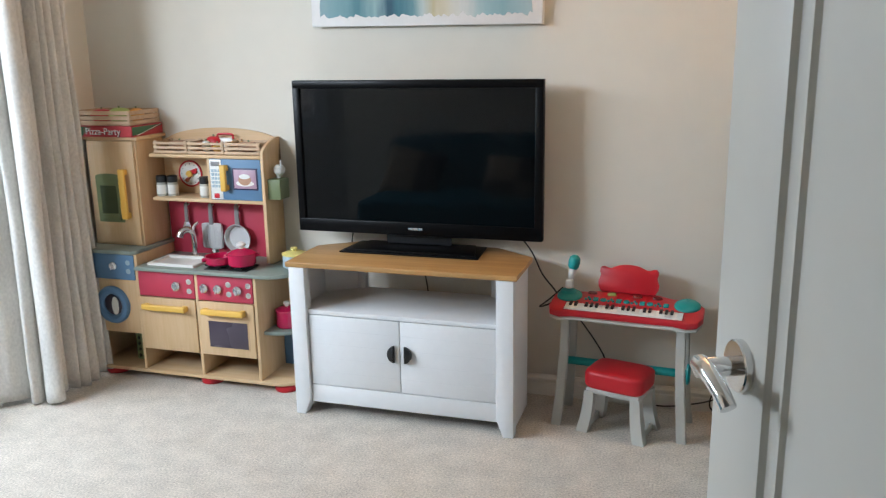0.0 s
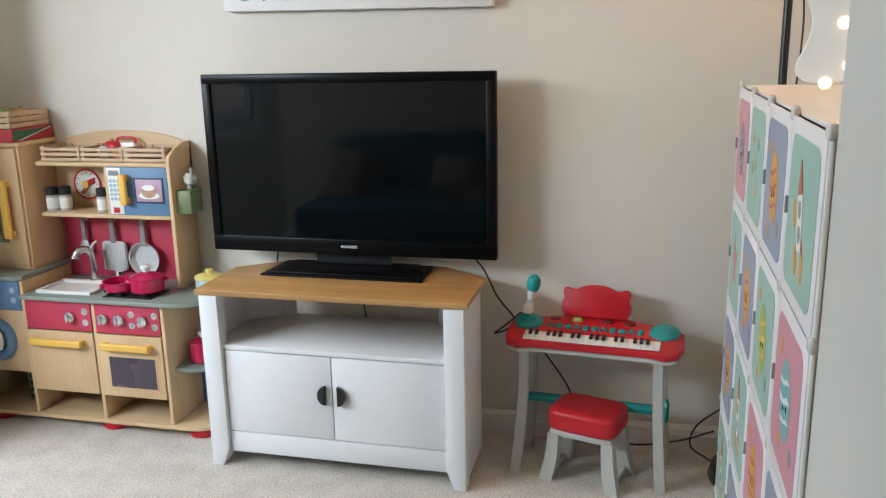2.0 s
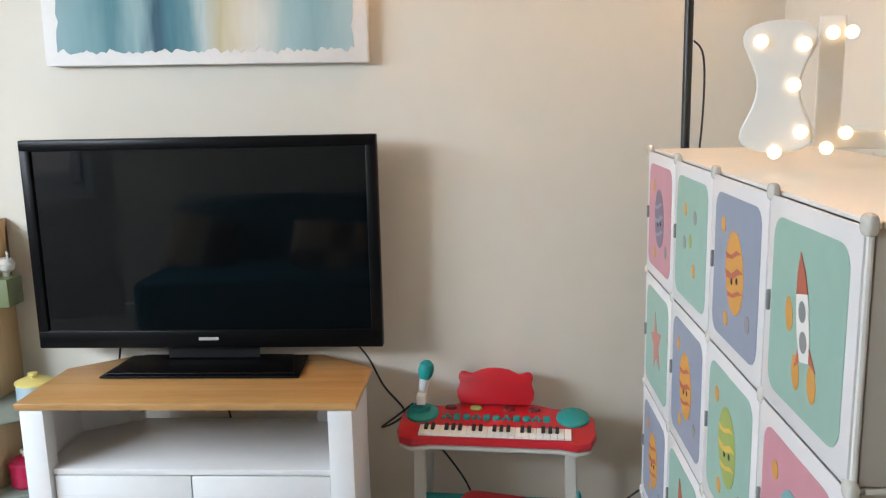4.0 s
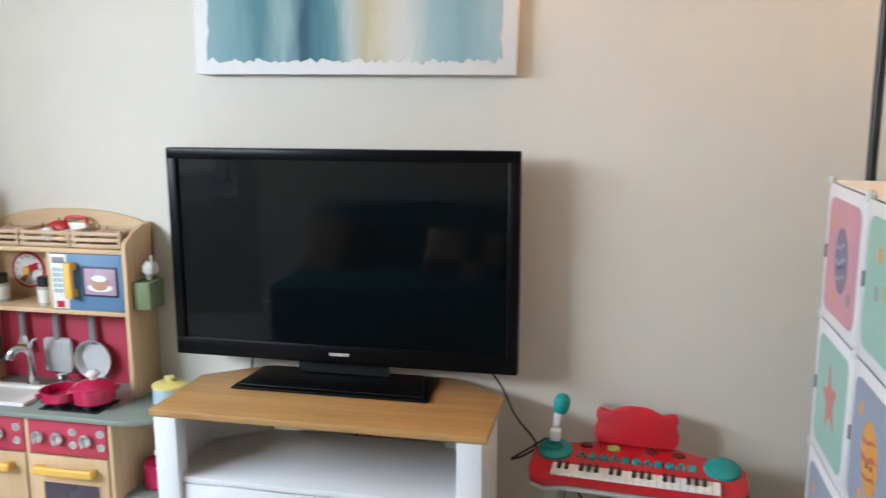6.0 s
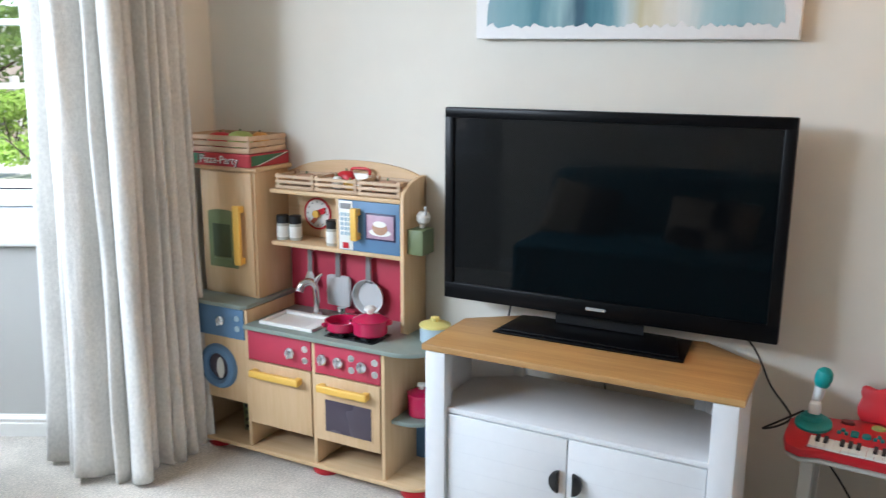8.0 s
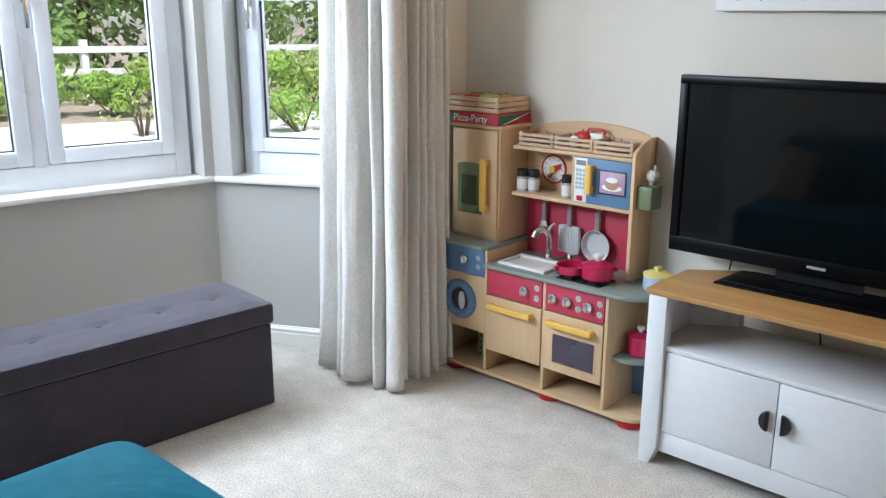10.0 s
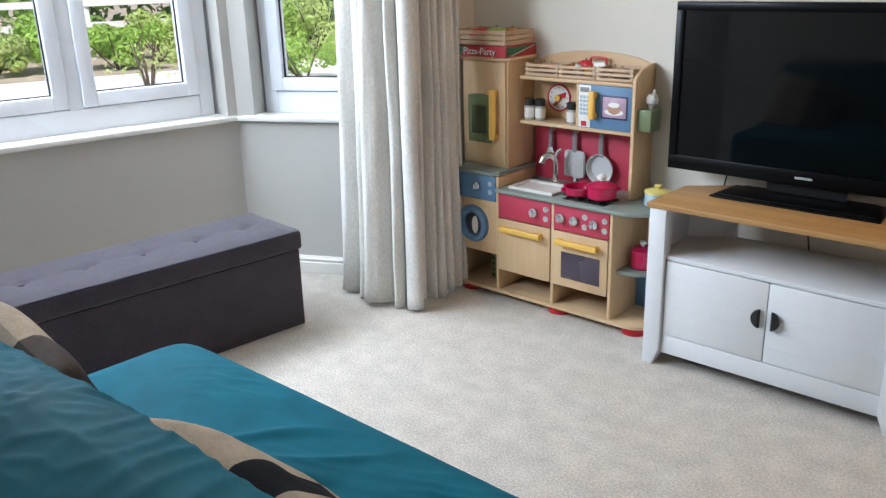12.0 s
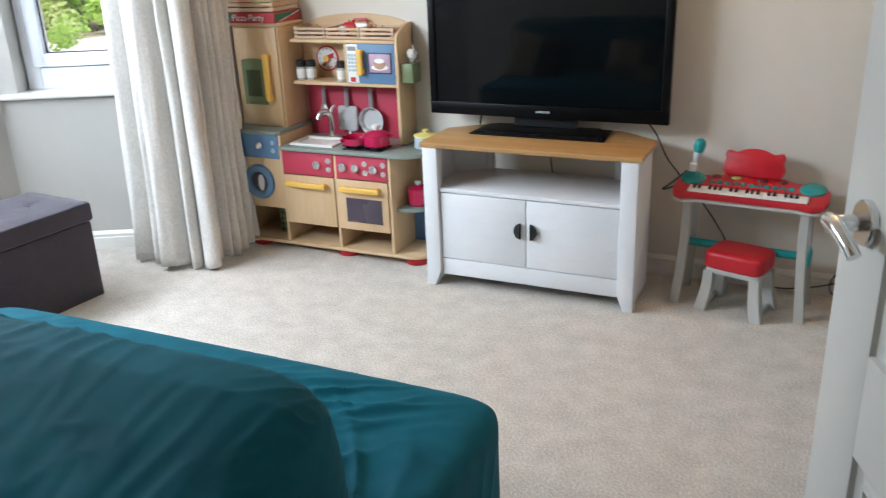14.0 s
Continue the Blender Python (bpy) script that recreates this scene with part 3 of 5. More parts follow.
M["canvas"] = mat("white_canvas", (0.76, 0.74, 0.72), 0.8, vary=0.03, scale=60, bump=0.2, bscale=700)
canvas(pose(0.014, YN, 1.408, 0, 0.6, 0) @ Matrix.Diagonal((0.975, 1, 1, 1)))


# ---- door ----
DE = Vector((1.049, -2.225))
DD = Vector((0.318, -0.785)).normalized()


def room_door():
    m = Matrix(((DD.x, -DD.y, 0, DE.x), (DD.y, DD.x, 0, DE.y), (0, 0, 1, 0.008), (0, 0, 0, 1)))   # u along the leaf, v to its far side
    o = tagged(new("door_1"), "white panelled door standing open into the room", kind="structure")
    o.matrix_basis = m
    E0, W, H, S = -0.018, 0.820, 1.981, 0.106
    bm = bmesh.new()
    rails = ((0, 0.20), (0.667, 0.812), (1.86, H))
    box(bm, E0, 0, 0, S, 0.040, H, 0.002), box(bm, W - S, 0, 0, W, 0.040, H, 0.002)
    for a, b in rails:
        box(bm, S - 0.0005, 0, a, W - S + 0.0005, 0.040, b, 0.0)
    # moulded panels: a double cove with a bead, then a raised field
    cove = ((0.0, 0.0), (0.003, 0.007), (0.012, 0.011), (0.024, 0.009), (0.027, 0.004), (0.031, 0.004), (0.034, 0.010), (0.046, 0.011), (0.056, 0.006), (0.059, 0.003))
    for a, b in ((rails[0][1], rails[1][0]), (rails[1][1], rails[2][0])):
        for face in (1, -1):
            rings = [[bm.verts.new((u, 0.02 - face * (0.02 - dep), z)) for u, z in ((S + k, a + k), (W - S - k, a + k), (W - S - k, b - k), (S + k, b - k))] for k, dep in cove]
            fs = []
            for p, q in zip(rings, rings[1:]):
                for k in range(4):
                    fs.append(bm.faces.new((p[k], p[(k + 1) % 4], q[(k + 1) % 4], q[k])))
            fs.append(bm.faces.new(rings[-1]))
            if face < 0:
                bmesh.ops.reverse_faces(bm, faces=fs)
    part("leaf", bm, M["doorpaint"], o)
    hz, hu = 0.970, 0.054
    out = Matrix.Translation((hu, 0, hz)) @ pose(0, 0, 0, 90)
    h = part("door_handle", L([(0.0, -0.002), (0.029, -0.002), (0.029, 0.008), (0.0275, 0.0095), (0, 0.0095)], out, 36), M["chrome"], o, "chrome round rose with a lever")
    part("spindle", L([(0.011, 0.009), (0.011, 0.052)], out, 20), M["chrome"], h)
    part("lever", T([(hu - 0.008, -0.045, hz + 0.002), (hu + 0.010, -0.046, hz + 0.003), (hu + 0.028, -0.047, hz + 0.001), (hu + 0.050, -0.045, hz - 0.008), (hu + 0.064, -0.042, hz - 0.020)], (0.0105, 0.0105, 0.010, 0.0095, 0.009), 16), M["chrome"], h, "polished curved lever")
    part("latch_plate", B(E0 - 0.001, 0.009, 0.94, E0, 0.031, 1.04, 0), M["chrome"], o)
    return o


room_door()
# door lining and architraves
for nm, x0, x1 in (("trim_jamb_a", 0.36, 0.39), ("trim_jamb_b", 1.38, 1.41)):
    structure(nm, B(x0, YS - 0.125, 0, x1, YS + 0.003, 2.03, 0.002), M["trim"], "white painted door lining")
structure("trim_head", B(0.36, YS - 0.125, 2.03, 1.41, YS + 0.003, 2.06, 0.002), M["trim"], "white painted door lining")
for nm, q in (("trim_architrave_a", (0.29, 0, 0.365, 2.12)), ("trim_architrave_b", (1.405, 0, 1.48, 2.12)), ("trim_architrave_c", (0.365, 2.05, 1.405, 2.12))):
    structure(nm, B(q[0], YS, q[1], q[2], YS + 0.016, q[3], 0.004), M["trim"], "white moulded architrave")


# ---- sofa with a teal velvet throw ----
def sofa(m):
    o = thing("sofa", "deep sofa covered in crumpled teal velvet", "sofa", m)

    def crease(p, along_it, seed, fine):
        """Sharp-crested creases running along one direction, breaking off and forking."""
        a = Vector(along_it).normalized()
        bend = Vector((noise.noise(p * 2.2 + Vector((seed, 0, 0))), noise.noise(p * 2.2 + Vector((0, seed, 4))), noise.noise(p * 2.2 + Vector((9, 0, seed))))) * 0.07
        q = p + bend
        l = q.dot(a)
        q = q - a * l * 0.80
        r = 1 - abs(noise.noise(q * fine + Vector((seed, seed * 2, 0)))) * 2.6
        where = max(0, 0.5 + 1.5 * noise.noise(p * 2.6 + Vector((seed * 3, 1, 2))))
        return max(0, r) ** 1.7 * min(1, where)

    def seat_wave(q):
        p = q.copy()
        up = max(0, q.z / 0.2245)
        rim = min(1, max(0.08, (0.735 - abs(q.x)) / 0.14)) * min(1, max(0.08, (0.505 - q.y) / 0.12))
        lift = 0.028 * crease(p, (0.75, 0.60, 0), 3, 12) + 0.017 * crease(p, (0.85, 0.45, 0), 11, 24) + 0.016 * noise.noise(p * 2.1)
        lift += 0.024 * crease(p, (0.5, -0.85, 0), 7, 12) * max(0, p.x)
        q.z += up * rim * lift + up * (0.012 * min(0, q.x + 0.2))
        side = Vector((p.x, p.y, p.z * 1.2))
        if q.y > 0.3:
            q.y += 0.012 * crease(side, (0.15, 0, 1), 5, 12) * min(1, max(0, (0.19 - p.z) / 0.12))
        if q.x > 0.5:
            q.x += 0.012 * crease(side, (0, 0.3, 1), 8, 12) * min(1, max(0, (0.19 - p.z) / 0.12))
        return q

    def back_wave(q):
        p = q.copy()
        up = max(0, q.z / 0.265)
        d = 0.008 * crease(p, (0.25, 0.90, 0.35), 2, 22) + 0.004 * crease(p, (0.70, 0.60, 0.2), 6, 32) + 0.010 * noise.noise(p * 2.4)
        q.z += d * up + 0.026 * q.x * up - up * 0.55 * max(0, 0.16 - q.y) ** 1.2
        q.y += d * 0.7 - 0.05 * max(0, 0.3 - q.x) * up
        return q

    part("seat", superbox(bmesh.new(), 1.475, 1.040, 0.449, 20, 200, Matrix.Translation((0.055, 0.520, 0.2245)), seat_wave), M["sofa"], o, "flat seat under the teal throw")
    part("backrest", superbox(bmesh.new(), 1.490, 0.52, 0.53, 9.0, 170, Matrix.Translation((0.050, 0.245, 0.515)) @ pose(0, 0, 0, 6), back_wave), M["sofa"], o, "padded backrest in teal velvet")
    return o


sofa(pose(-0.305, -3.03, 0))


# ---- cube storage unit ----
CELL = 0.280
CUBE_COLS = ["pink", "mint", "slate", "mint2"]


def cube_storage(m):
    o = thing("cube_storage", "white plastic cube storage with sixteen picture doors", "storage unit", m)
    n, z0, D = 4, 0.058, 0.37
    tops = z0 + n * CELL
    for s in (0, D):
        for i in range(n + 1):
            part("post", T([(s, i * CELL, 0.03), (s, i * CELL, tops + 0.005)], 0.004, 8, 1), M["ivory"], o)
    for i in range(n + 1):
        for j in range(n + 1):
            bm = bmesh.new()
            x = -0.002
            superbox(bm, 0.014, 0.024, 0.024, 3, 3, Matrix.Translation((x, i * CELL, z0 + j * CELL)))
            part("connector", bm, M["clip"], o)
    for j in range(n):
        for s, nm in ((0.0, "side_panel"), (n * CELL, "side_panel")):
            part(nm, B(0.005, s - 0.002, z0 + j * CELL + 0.004, D - 0.004, s + 0.002, z0 + (j + 1) * CELL - 0.004, 0.001), M["panelgrey"], o, "translucent grey plastic panel")
        part("back_panel", B(D - 0.003, 0.01, z0 + j * CELL + 0.01, D + 0.001, n * CELL - 0.01, z0 + (j + 1) * CELL - 0.01, 0.001), M["panelgrey"], o)
    for j in range(n + 1):
        part("shelf", B(0.006, -0.001, z0 + j * CELL - 0.004, D, n * CELL + 0.001, z0 + j * CELL + 0.002, 0.001), M["ivory"], o)
        part("rail", T([(D / 2 - D / 2 + 0.01, -0.004, z0 + j * CELL), (D, -0.004, z0 + j * CELL)], 0.0035, 8, 1), M["ivory"], o)
    cols = {"p": M["d_pink"], "g": M["d_mint"], "b": M["d_slate"]}
    plan = ["gbgp", "pgbg", "bpgb", "gpbg"]          # rows from the top, columns from the near end
    for r in range(n):
        for c in range(n):
            y0, zt = c * CELL + 0.002, tops - r * CELL - 0.002
            d = part("door", B(-0.006, y0, zt - CELL + 0.004, -0.002, y0 + CELL - 0.004, zt, 0.0015), M["doorwhite"], o, "white frosted plastic door")
            a, b, lo, hi, k = y0 + 0.024, y0 + CELL - 0.028, zt - CELL + 0.028, zt - 0.024, 0.028
            pts = []
            for cx, cz, t0 in ((b - k, hi - k, 0), (a + k, hi - k, 90), (a + k, lo + k, 180), (b - k, lo + k, 270)):
                pts += [(cx + k * math.cos(math.radians(t0 + 18 * q)), cz + k * math.sin(math.radians(t0 + 18 * q))) for q in range(6)]
            part("print", prism(bmesh.new(), pts, -0.0068, -0.0058, SIDEWAYS), cols[plan[r][c]], d, "soft coloured printed panel", smooth=False)
            cy, cz = (a + b) / 2, (lo + hi) / 2
            art = ((0, 1, 6, 3), (4, 2, 1, 5), (3, 1, 0, 1), (2, 4, 3, 0))[r][c]
            tilt = Matrix.Translation((cy, cz, 0)) @ pose(0, 0, 0, 0, 0, -12)
            flat = lambda pts, lift=0.0: prism(bmesh.new(), [(tilt @ Vector((u, v, 0))).xy for u, v in pts], -0.0074 - lift, -0.0066 - lift, SIDEWAYS)
            oval = lambda w, h, u=0, v=0, lift=0.0: flat([(u + w * math.cos(t * math.pi / 10), v + h * math.sin(t * math.pi / 10)) for t in range(20)], lift)
            if art == 0:
                for w, u, v in ((0.013, -0.020, -0.070), (0.012, 0.030, -0.060), (0.012, 0.046, 0.010)):
                    part("motif", oval(w, 0.022, u, v), M["d_orange"], d, smooth=False)
                part("motif", flat([(-0.034, -0.055), (-0.012, -0.020), (0.012, -0.020), (0.034, -0.055), (0.012, -0.044), (-0.012, -0.044)], 0.0003), M["d_rust"], d, smooth=False)
                part("motif", flat([(-0.014, -0.046), (0.014, -0.046), (0.020, -0.01), (0.018, 0.035), (-0.018, 0.035), (-0.020, -0.01)], 0.0006), M["ivory"], d, smooth=False)
                part("motif", flat([(-0.018, 0.035), (0.018, 0.035), (0.012, 0.060), (0, 0.085), (-0.012, 0.060)], 0.0006), M["d_rust"], d, smooth=False)
                for v in (-0.022, 0.014):
                    part("motif", oval(0.011, 0.013, 0, v, 0.0010), M["clipgrey"], d, smooth=False)
            elif art == 5:
                part("motif", flat([((0.058 if k % 2 == 0 else 0.026) * math.sin(k * math.pi / 5), (0.070 if k % 2 == 0 else 0.030) * math.cos(k * math.pi / 5)) for k in range(10)]), M["d_rose"], d, smooth=False)
            elif art == 6:
                for u, v, q in ((-0.04, 0.04, "clipgrey"), (0.045, 0.0, "clipgrey"), (-0.02, -0.055, "d_orange"), (0.03, 0.062, "d_orange"), (0.0, 0.0, "d_green")):
                    part("motif", oval(0.011, 0.013, u, v), M[q], d, smooth=False)
            else:
                col = (None, M["d_orange"], M["d_green"], M["d_purple"], M["d_teal"])[art]
                band = (None, M["d_rust"], M["d_yellow"], M["d_slate"], M["ivory"])[art]
                part("motif", oval(0.046, 0.064), col, d, smooth=False)
                for v, h in ((0.030, 0.008), (0.002, 0.011), (-0.030, 0.007)):
                    w = 0.045 * (1 - (v / 0.064) ** 2) ** 0.5
                    part("motif", flat([(-w, v - h * 0.3), (-w * 0.4, v + h * 0.5), (w * 0.3, v - h * 0.2), (w, v + h * 0.6), (w * 0.9, v - h * 0.6), (w * 0.2, v - h), (-w * 0.5, v - h * 0.4)], 0.0003), band, d, smooth=False)
                for u, v in ((0.050, 0.078), (-0.056, -0.074), (0.052, -0.070)):
                    part("motif", oval(0.011, 0.013, u, v), M["d_orange"] if u > 0 else M["clipgrey"], d, smooth=False)
                for e in (-0.013, 0.013):
                    part("motif", oval(0.004, 0.005, e, -0.012, 0.0008), M["tvmatte"], d, smooth=False)
            part("latch", B(-0.011, b + 0.004, cz - 0.014, -0.005, b + 0.010, cz + 0.014, 0.002), M["clipgrey"], d)
    return o


M["clip"] = mat("clear_plastic_clip", (0.62, 0.60, 0.55), 0.25, vary=0.03)
M["clipgrey"] = mat("grey_latch", (0.25, 0.25, 0.25), 0.4)
M["panelgrey"] = mat("translucent_panel", (0.52, 0.475, 0.42), 0.35, vary=0.04, scale=9)
M["doorwhite"] = mat("frosted_white_plastic", (0.74, 0.72, 0.72), 0.35, vary=0.02)
for k, c in (("d_pink", (0.58, 0.27, 0.32)), ("d_mint", (0.30, 0.47, 0.40)), ("d_slate", (0.27, 0.31, 0.40)), ("d_rust", (0.45, 0.12, 0.07)), ("d_orange", (0.65, 0.32, 0.07)), ("d_green", (0.34, 0.42, 0.12)), ("d_purple", (0.20, 0.15, 0.22)), ("d_teal", (0.18, 0.42, 0.42)), ("d_yellow", (0.70, 0.48, 0.10)), ("d_rose", (0.52, 0.20, 0.17))):
    M[k] = mat("print_" + k[2:], c, 0.45, vary=0.05, scale=25)
cube_storage(pose(1.152, -1.640, 0))


# ---- toy kitchen ----
def lettering(name, text, size, m, material, parent, label=""):
    cu = bpy.data.curves.new(name, "FONT")
    cu.body, cu.size, cu.extrude, cu.align_x, cu.align_y = text, size, 0.0004, "CENTER", "CENTER"
    tmp = new("tmp", cu)
    me = bpy.data.meshes.new_from_object(tmp.evaluated_get(bpy.context.evaluated_depsgraph_get()))
    bpy.data.objects.remove(tmp)
    me.materials.clear()
    me.materials.append(material)
    ob = new(name, me)
    ob.matrix_basis, ob.parent = m, parent
    if label:
        ob["label"] = label
    return ob


FACE = Matrix(((1, 0, 0, 0), (0, 0, -1, 0), (0, 1, 0, 0), (0, 0, 0, 1)))      # flat drawing turned to face -y


def disc(r, x, y, z, d=0.003, seg=28, inner=0.0):
    """A flat round plate facing -y."""
    if inner:
        return L([(inner, 0), (r, 0), (r, d), (inner, d), (inner, 0)], Matrix.Translation((x, y, z)) @ pose(0, 0, 0, 90), seg)
    return L([(0, 0), (r, 0), (r, d), (0, d)], Matrix.Translation((x, y, z)) @ pose(0, 0, 0, 90), seg)


def rounded_end(x0, x1, y0, y1, r):
    """A board's outline whose front right corner is rounded."""
    return [(x0, y1), (x0, y0), (x1 - r, y0)] + [(x1 - r + r * math.sin(a), y0 + r - r * math.cos(a)) for a in [math.radians(9 * k) for k in range(1, 11)]] + [(x1, y1)]


def knob(parent, x, y, z, r=0.017):
    k = part("knob", L([(0, 0), (r * 0.85, 0.0), (r, 0.004), (r, 0.012), (r * 0.75, 0.018), (0, 0.020)], Matrix.Translation((x, y, z)) @ pose(0, 0, 0, 90), 24), M["silver"], parent, "silver dial knob")
    part("pointer", B(x - 0.003, y - 0.026, z - r * 0.85, x + 0.003, y - 0.016, z + r * 0.85, 0.002), M["silver"], k)
    return k


def bar_handle(parent, x0, x1, y, z):
    """A chunky flat bar on two short feet."""
    bm = B(x0 + 0.004, y - 0.030, z - 0.0125, x1 - 0.004, y - 0.014, z + 0.0125, 0.005, 3)
    for x in (x0 + 0.016, x1 - 0.016):
        box(bm, x - 0.010, y - 0.016, z - 0.011, x + 0.010, y + 0.001, z + 0.011, 0.002)
    return part("handle", bm, M["yellow"], parent, "yellow plastic bar handle")


def grip(parent, x, y, z0, z1, w, label):
    """The same bar standing upright."""
    bm = B(x - w, y - 0.030, z0, x + w, y - 0.014, z1, 0.006, 3)
    for z in (z0 + 0.014, z1 - 0.014):
        box(bm, x - w * 0.85, y - 0.016, z - 0.011, x + w * 0.85, y + 0.001, z + 0.011, 0.002)
    return part("handle", bm, M["yellow"], parent, label)


def toy_kitchen(m):
    o = thing("toy_kitchen", "wooden toy kitchen with red, blue and green painted panels", "toy kitchen", m)
    X = 0.93
    F = -0.272
    # base: bottom board, uprights, worktops
    part("bottom_board", prism(bmesh.new(), rounded_end(-1.412 + X, -0.455 + X, F - 0.008, -0.004, 0.10), 0.031, 0.046, bevel=0.003), M["beechx"], o)
    for x, z1 in ((-1.408, 0.532), (-1.166, 0.532), (-0.890, 0.472), (-0.628, 0.472)):
        part("upright", B(x + X, F, 0.046, x + X + 0.013, -0.004, z1, 0.002), M["beech"], o)
    for x in (-1.34, -0.875, -0.535):
        part("foot", L([(0, 0.0), (0.046, 0.0), (0.050, 0.006), (0.050, 0.024), (0.046, 0.031), (0, 0.031)], Matrix.Translation((x + X, F + 0.055, 0)), 28), M["red"], o, "round red plastic foot")
    part("back_panel", B(-1.40 + X, -0.010, 0.046, -0.50 + X, -0.003, 0.48, 0.001), M["beech"], o)
    wt = part("worktop", prism(bmesh.new(), rounded_end(-1.153 + X, -0.462 + X, F - 0.022, -0.002, 0.12), 0.473, 0.489, bevel=0.004), M["counter"], o, "grey-green worktop with rounded end")
    part("worktop", prism(bmesh.new(), [(-1.432 + X, -0.002), (-1.432 + X, F + 0.012), (-1.42 + X, F - 0.012), (-1.172 + X, F - 0.012), (-1.155 + X, F + 0.006), (-1.148 + X, -0.002)], 0.533, 0.549, bevel=0.004), M["counter"], o, "grey-green worktop over the washer")
    # washing machine
    w = part("washer_front", B(-1.395 + X, F + 0.004, 0.195, -1.167 + X, F + 0.016, 0.532, 0.002), M["beech"], o)
    part("control_panel", B(-1.394 + X, F - 0.002, 0.425, -1.168 + X, F + 0.004, 0.530, 0.001), M["blue"], w, "dusty blue control panel")
    knob(w, -1.262 + X, F - 0.002, 0.484)
    for z in (0.498, 0.462):
        part("mark", disc(0.011, -1.196 + X, F - 0.0018, z, 0.0016, 18), M["paleblue"], w)
    part("porthole_ring", L([(0.045, 0), (0.049, 0.012), (0.060, 0.018), (0.074, 0.015), (0.081, 0.004), (0.081, 0), (0.045, 0)], Matrix.Translation((-1.290 + X, F + 0.004, 0.313)) @ pose(0, 0, 0, 90), 36), M["blue"], w, "blue round washer door ring")
    part("porthole_glass", L([(0, 0.008), (0.032, 0.006), (0.046, 0.0)], Matrix.Translation((-1.290 + X, F + 0.004, 0.313)) @ pose(0, 0, 0, 90), 28), M["glassy"], w, "dark tinted porthole")
    part("reflection_print", prism(bmesh.new(), [(-1.274 + X + 0.016 * math.cos(t), 0.312 + 0.038 * math.sin(t)) for t in [k * math.pi / 10 for k in range(20)]], F - 0.009, F - 0.006, UPRIGHT), M["ivory"], w, "pale oval porthole print", smooth=False)
    n = part("niche_back", B(-1.26 + X, -0.190, 0.048, -1.17 + X, -0.186, 0.192, 0.001), M["green"], o, "green lattice panel")
    for i in range(4):
        for j in range(5):
            part("lattice_hole", prism(bmesh.new(), [(-1.246 + X + 0.02 * i - 0.007, 0.066 + 0.026 * j), (-1.246 + X + 0.02 * i, 0.066 + 0.026 * j - 0.009), (-1.246 + X + 0.02 * i + 0.007, 0.066 + 0.026 * j), (-1.246 + X + 0.02 * i, 0.066 + 0.026 * j + 0.009)], -0.192, -0.1895, UPRIGHT), M["tvmatte"], n, smooth=False)
    # sink cupboard and oven
    for a, b, oven in ((-1.151, -0.892, False), (-0.876, -0.630, True)):
        p = part("control_panel", B(a + X, F - 0.003, 0.366, b + X, F + 0.010, 0.470, 0.0015), M["redpaint"], o, "raspberry red control panel")
        for kx in ((-0.842, -0.780, -0.692) if oven else (-0.970,)):
            knob(p, kx + X, F - 0.003, 0.417, 0.0185)
        for mx in ((-0.735, -0.648) if oven else (-0.915,)):
            for z in (0.437, 0.398):
                part("mark", disc(0.0115, mx + X, F - 0.0035, z, 0.0012, 18, 0.0085), M["ivory"], p)
                part("mark_centre", disc(0.004, mx + X, F - 0.0035, z, 0.0012, 12), M["ivory"], p)
        d = part("door", B(a + X + 0.001, F - 0.005, 0.138, b + X - 0.001, F + 0.008, 0.361, 0.002), M["beech"], o, "pale wooden cupboard door")
        bar_handle(d, a + X + 0.018, b + X - 0.03, F - 0.005, 0.325)
        if oven:
            part("window_border", B(-0.842 + X, F - 0.0065, 0.168, -0.655 + X, F - 0.004, 0.289, 0.001), M["beechx"], d)
            part("oven_window", B(-0.836 + X, F - 0.008, 0.174, -0.661 + X, F - 0.006, 0.283, 0.0008), M["glassy"], d, "dark purple oven window")
    # end shelf with a blue panel
    part("end_shelf", prism(bmesh.new(), rounded_end(-0.614 + X, -0.478 + X, -0.235, -0.012, 0.10), 0.226, 0.241, bevel=0.003), M["counter"], o, "grey-green rounded end shelf")
    part("end_panel", B(-0.614 + X, -0.075, 0.047, -0.492 + X, -0.066, 0.226, 0.001), M["blue"], o, "dusty blue end panel")
    # sink, tap, hob
    bm = bmesh.new()
    sx0, sx1, sy0, sy1 = -1.118 + X, -0.900 + X, -0.255, -0.100
    box(bm, sx0, sy0, 0.486, sx1, sy0 + 0.014, 0.500, 0.004), box(bm, sx0, sy1 - 0.022, 0.486, sx1, sy1, 0.500, 0.004)
    box(bm, sx0, sy0 + 0.012, 0.486, sx0 + 0.014, sy1 - 0.02, 0.4995, 0.004), box(bm, sx1 - 0.040, sy0 + 0.012, 0.486, sx1, sy1 - 0.02, 0.4995, 0.004)
    box(bm, sx0 + 0.012, sy0 + 0.012, 0.486, sx1 - 0.038, sy1 - 0.02, 0.4905, 0.0)
    part("sink", bm, M["ivory"], o, "white plastic sink")
    tx, ty = -0.994 + X, -0.096
    t = part("tap", T([(tx, ty, 0.489), (tx, ty, 0.555), (tx - 0.004, ty - 0.002, 0.596), (tx - 0.018, ty - 0.012, 0.612), (tx - 0.036, ty - 0.028, 0.604), (tx - 0.044, ty - 0.036, 0.582)], (0.012, 0.0105, 0.0105, 0.013, 0.014, 0.015), 16), M["chrome"], o, "silver swan-neck tap")
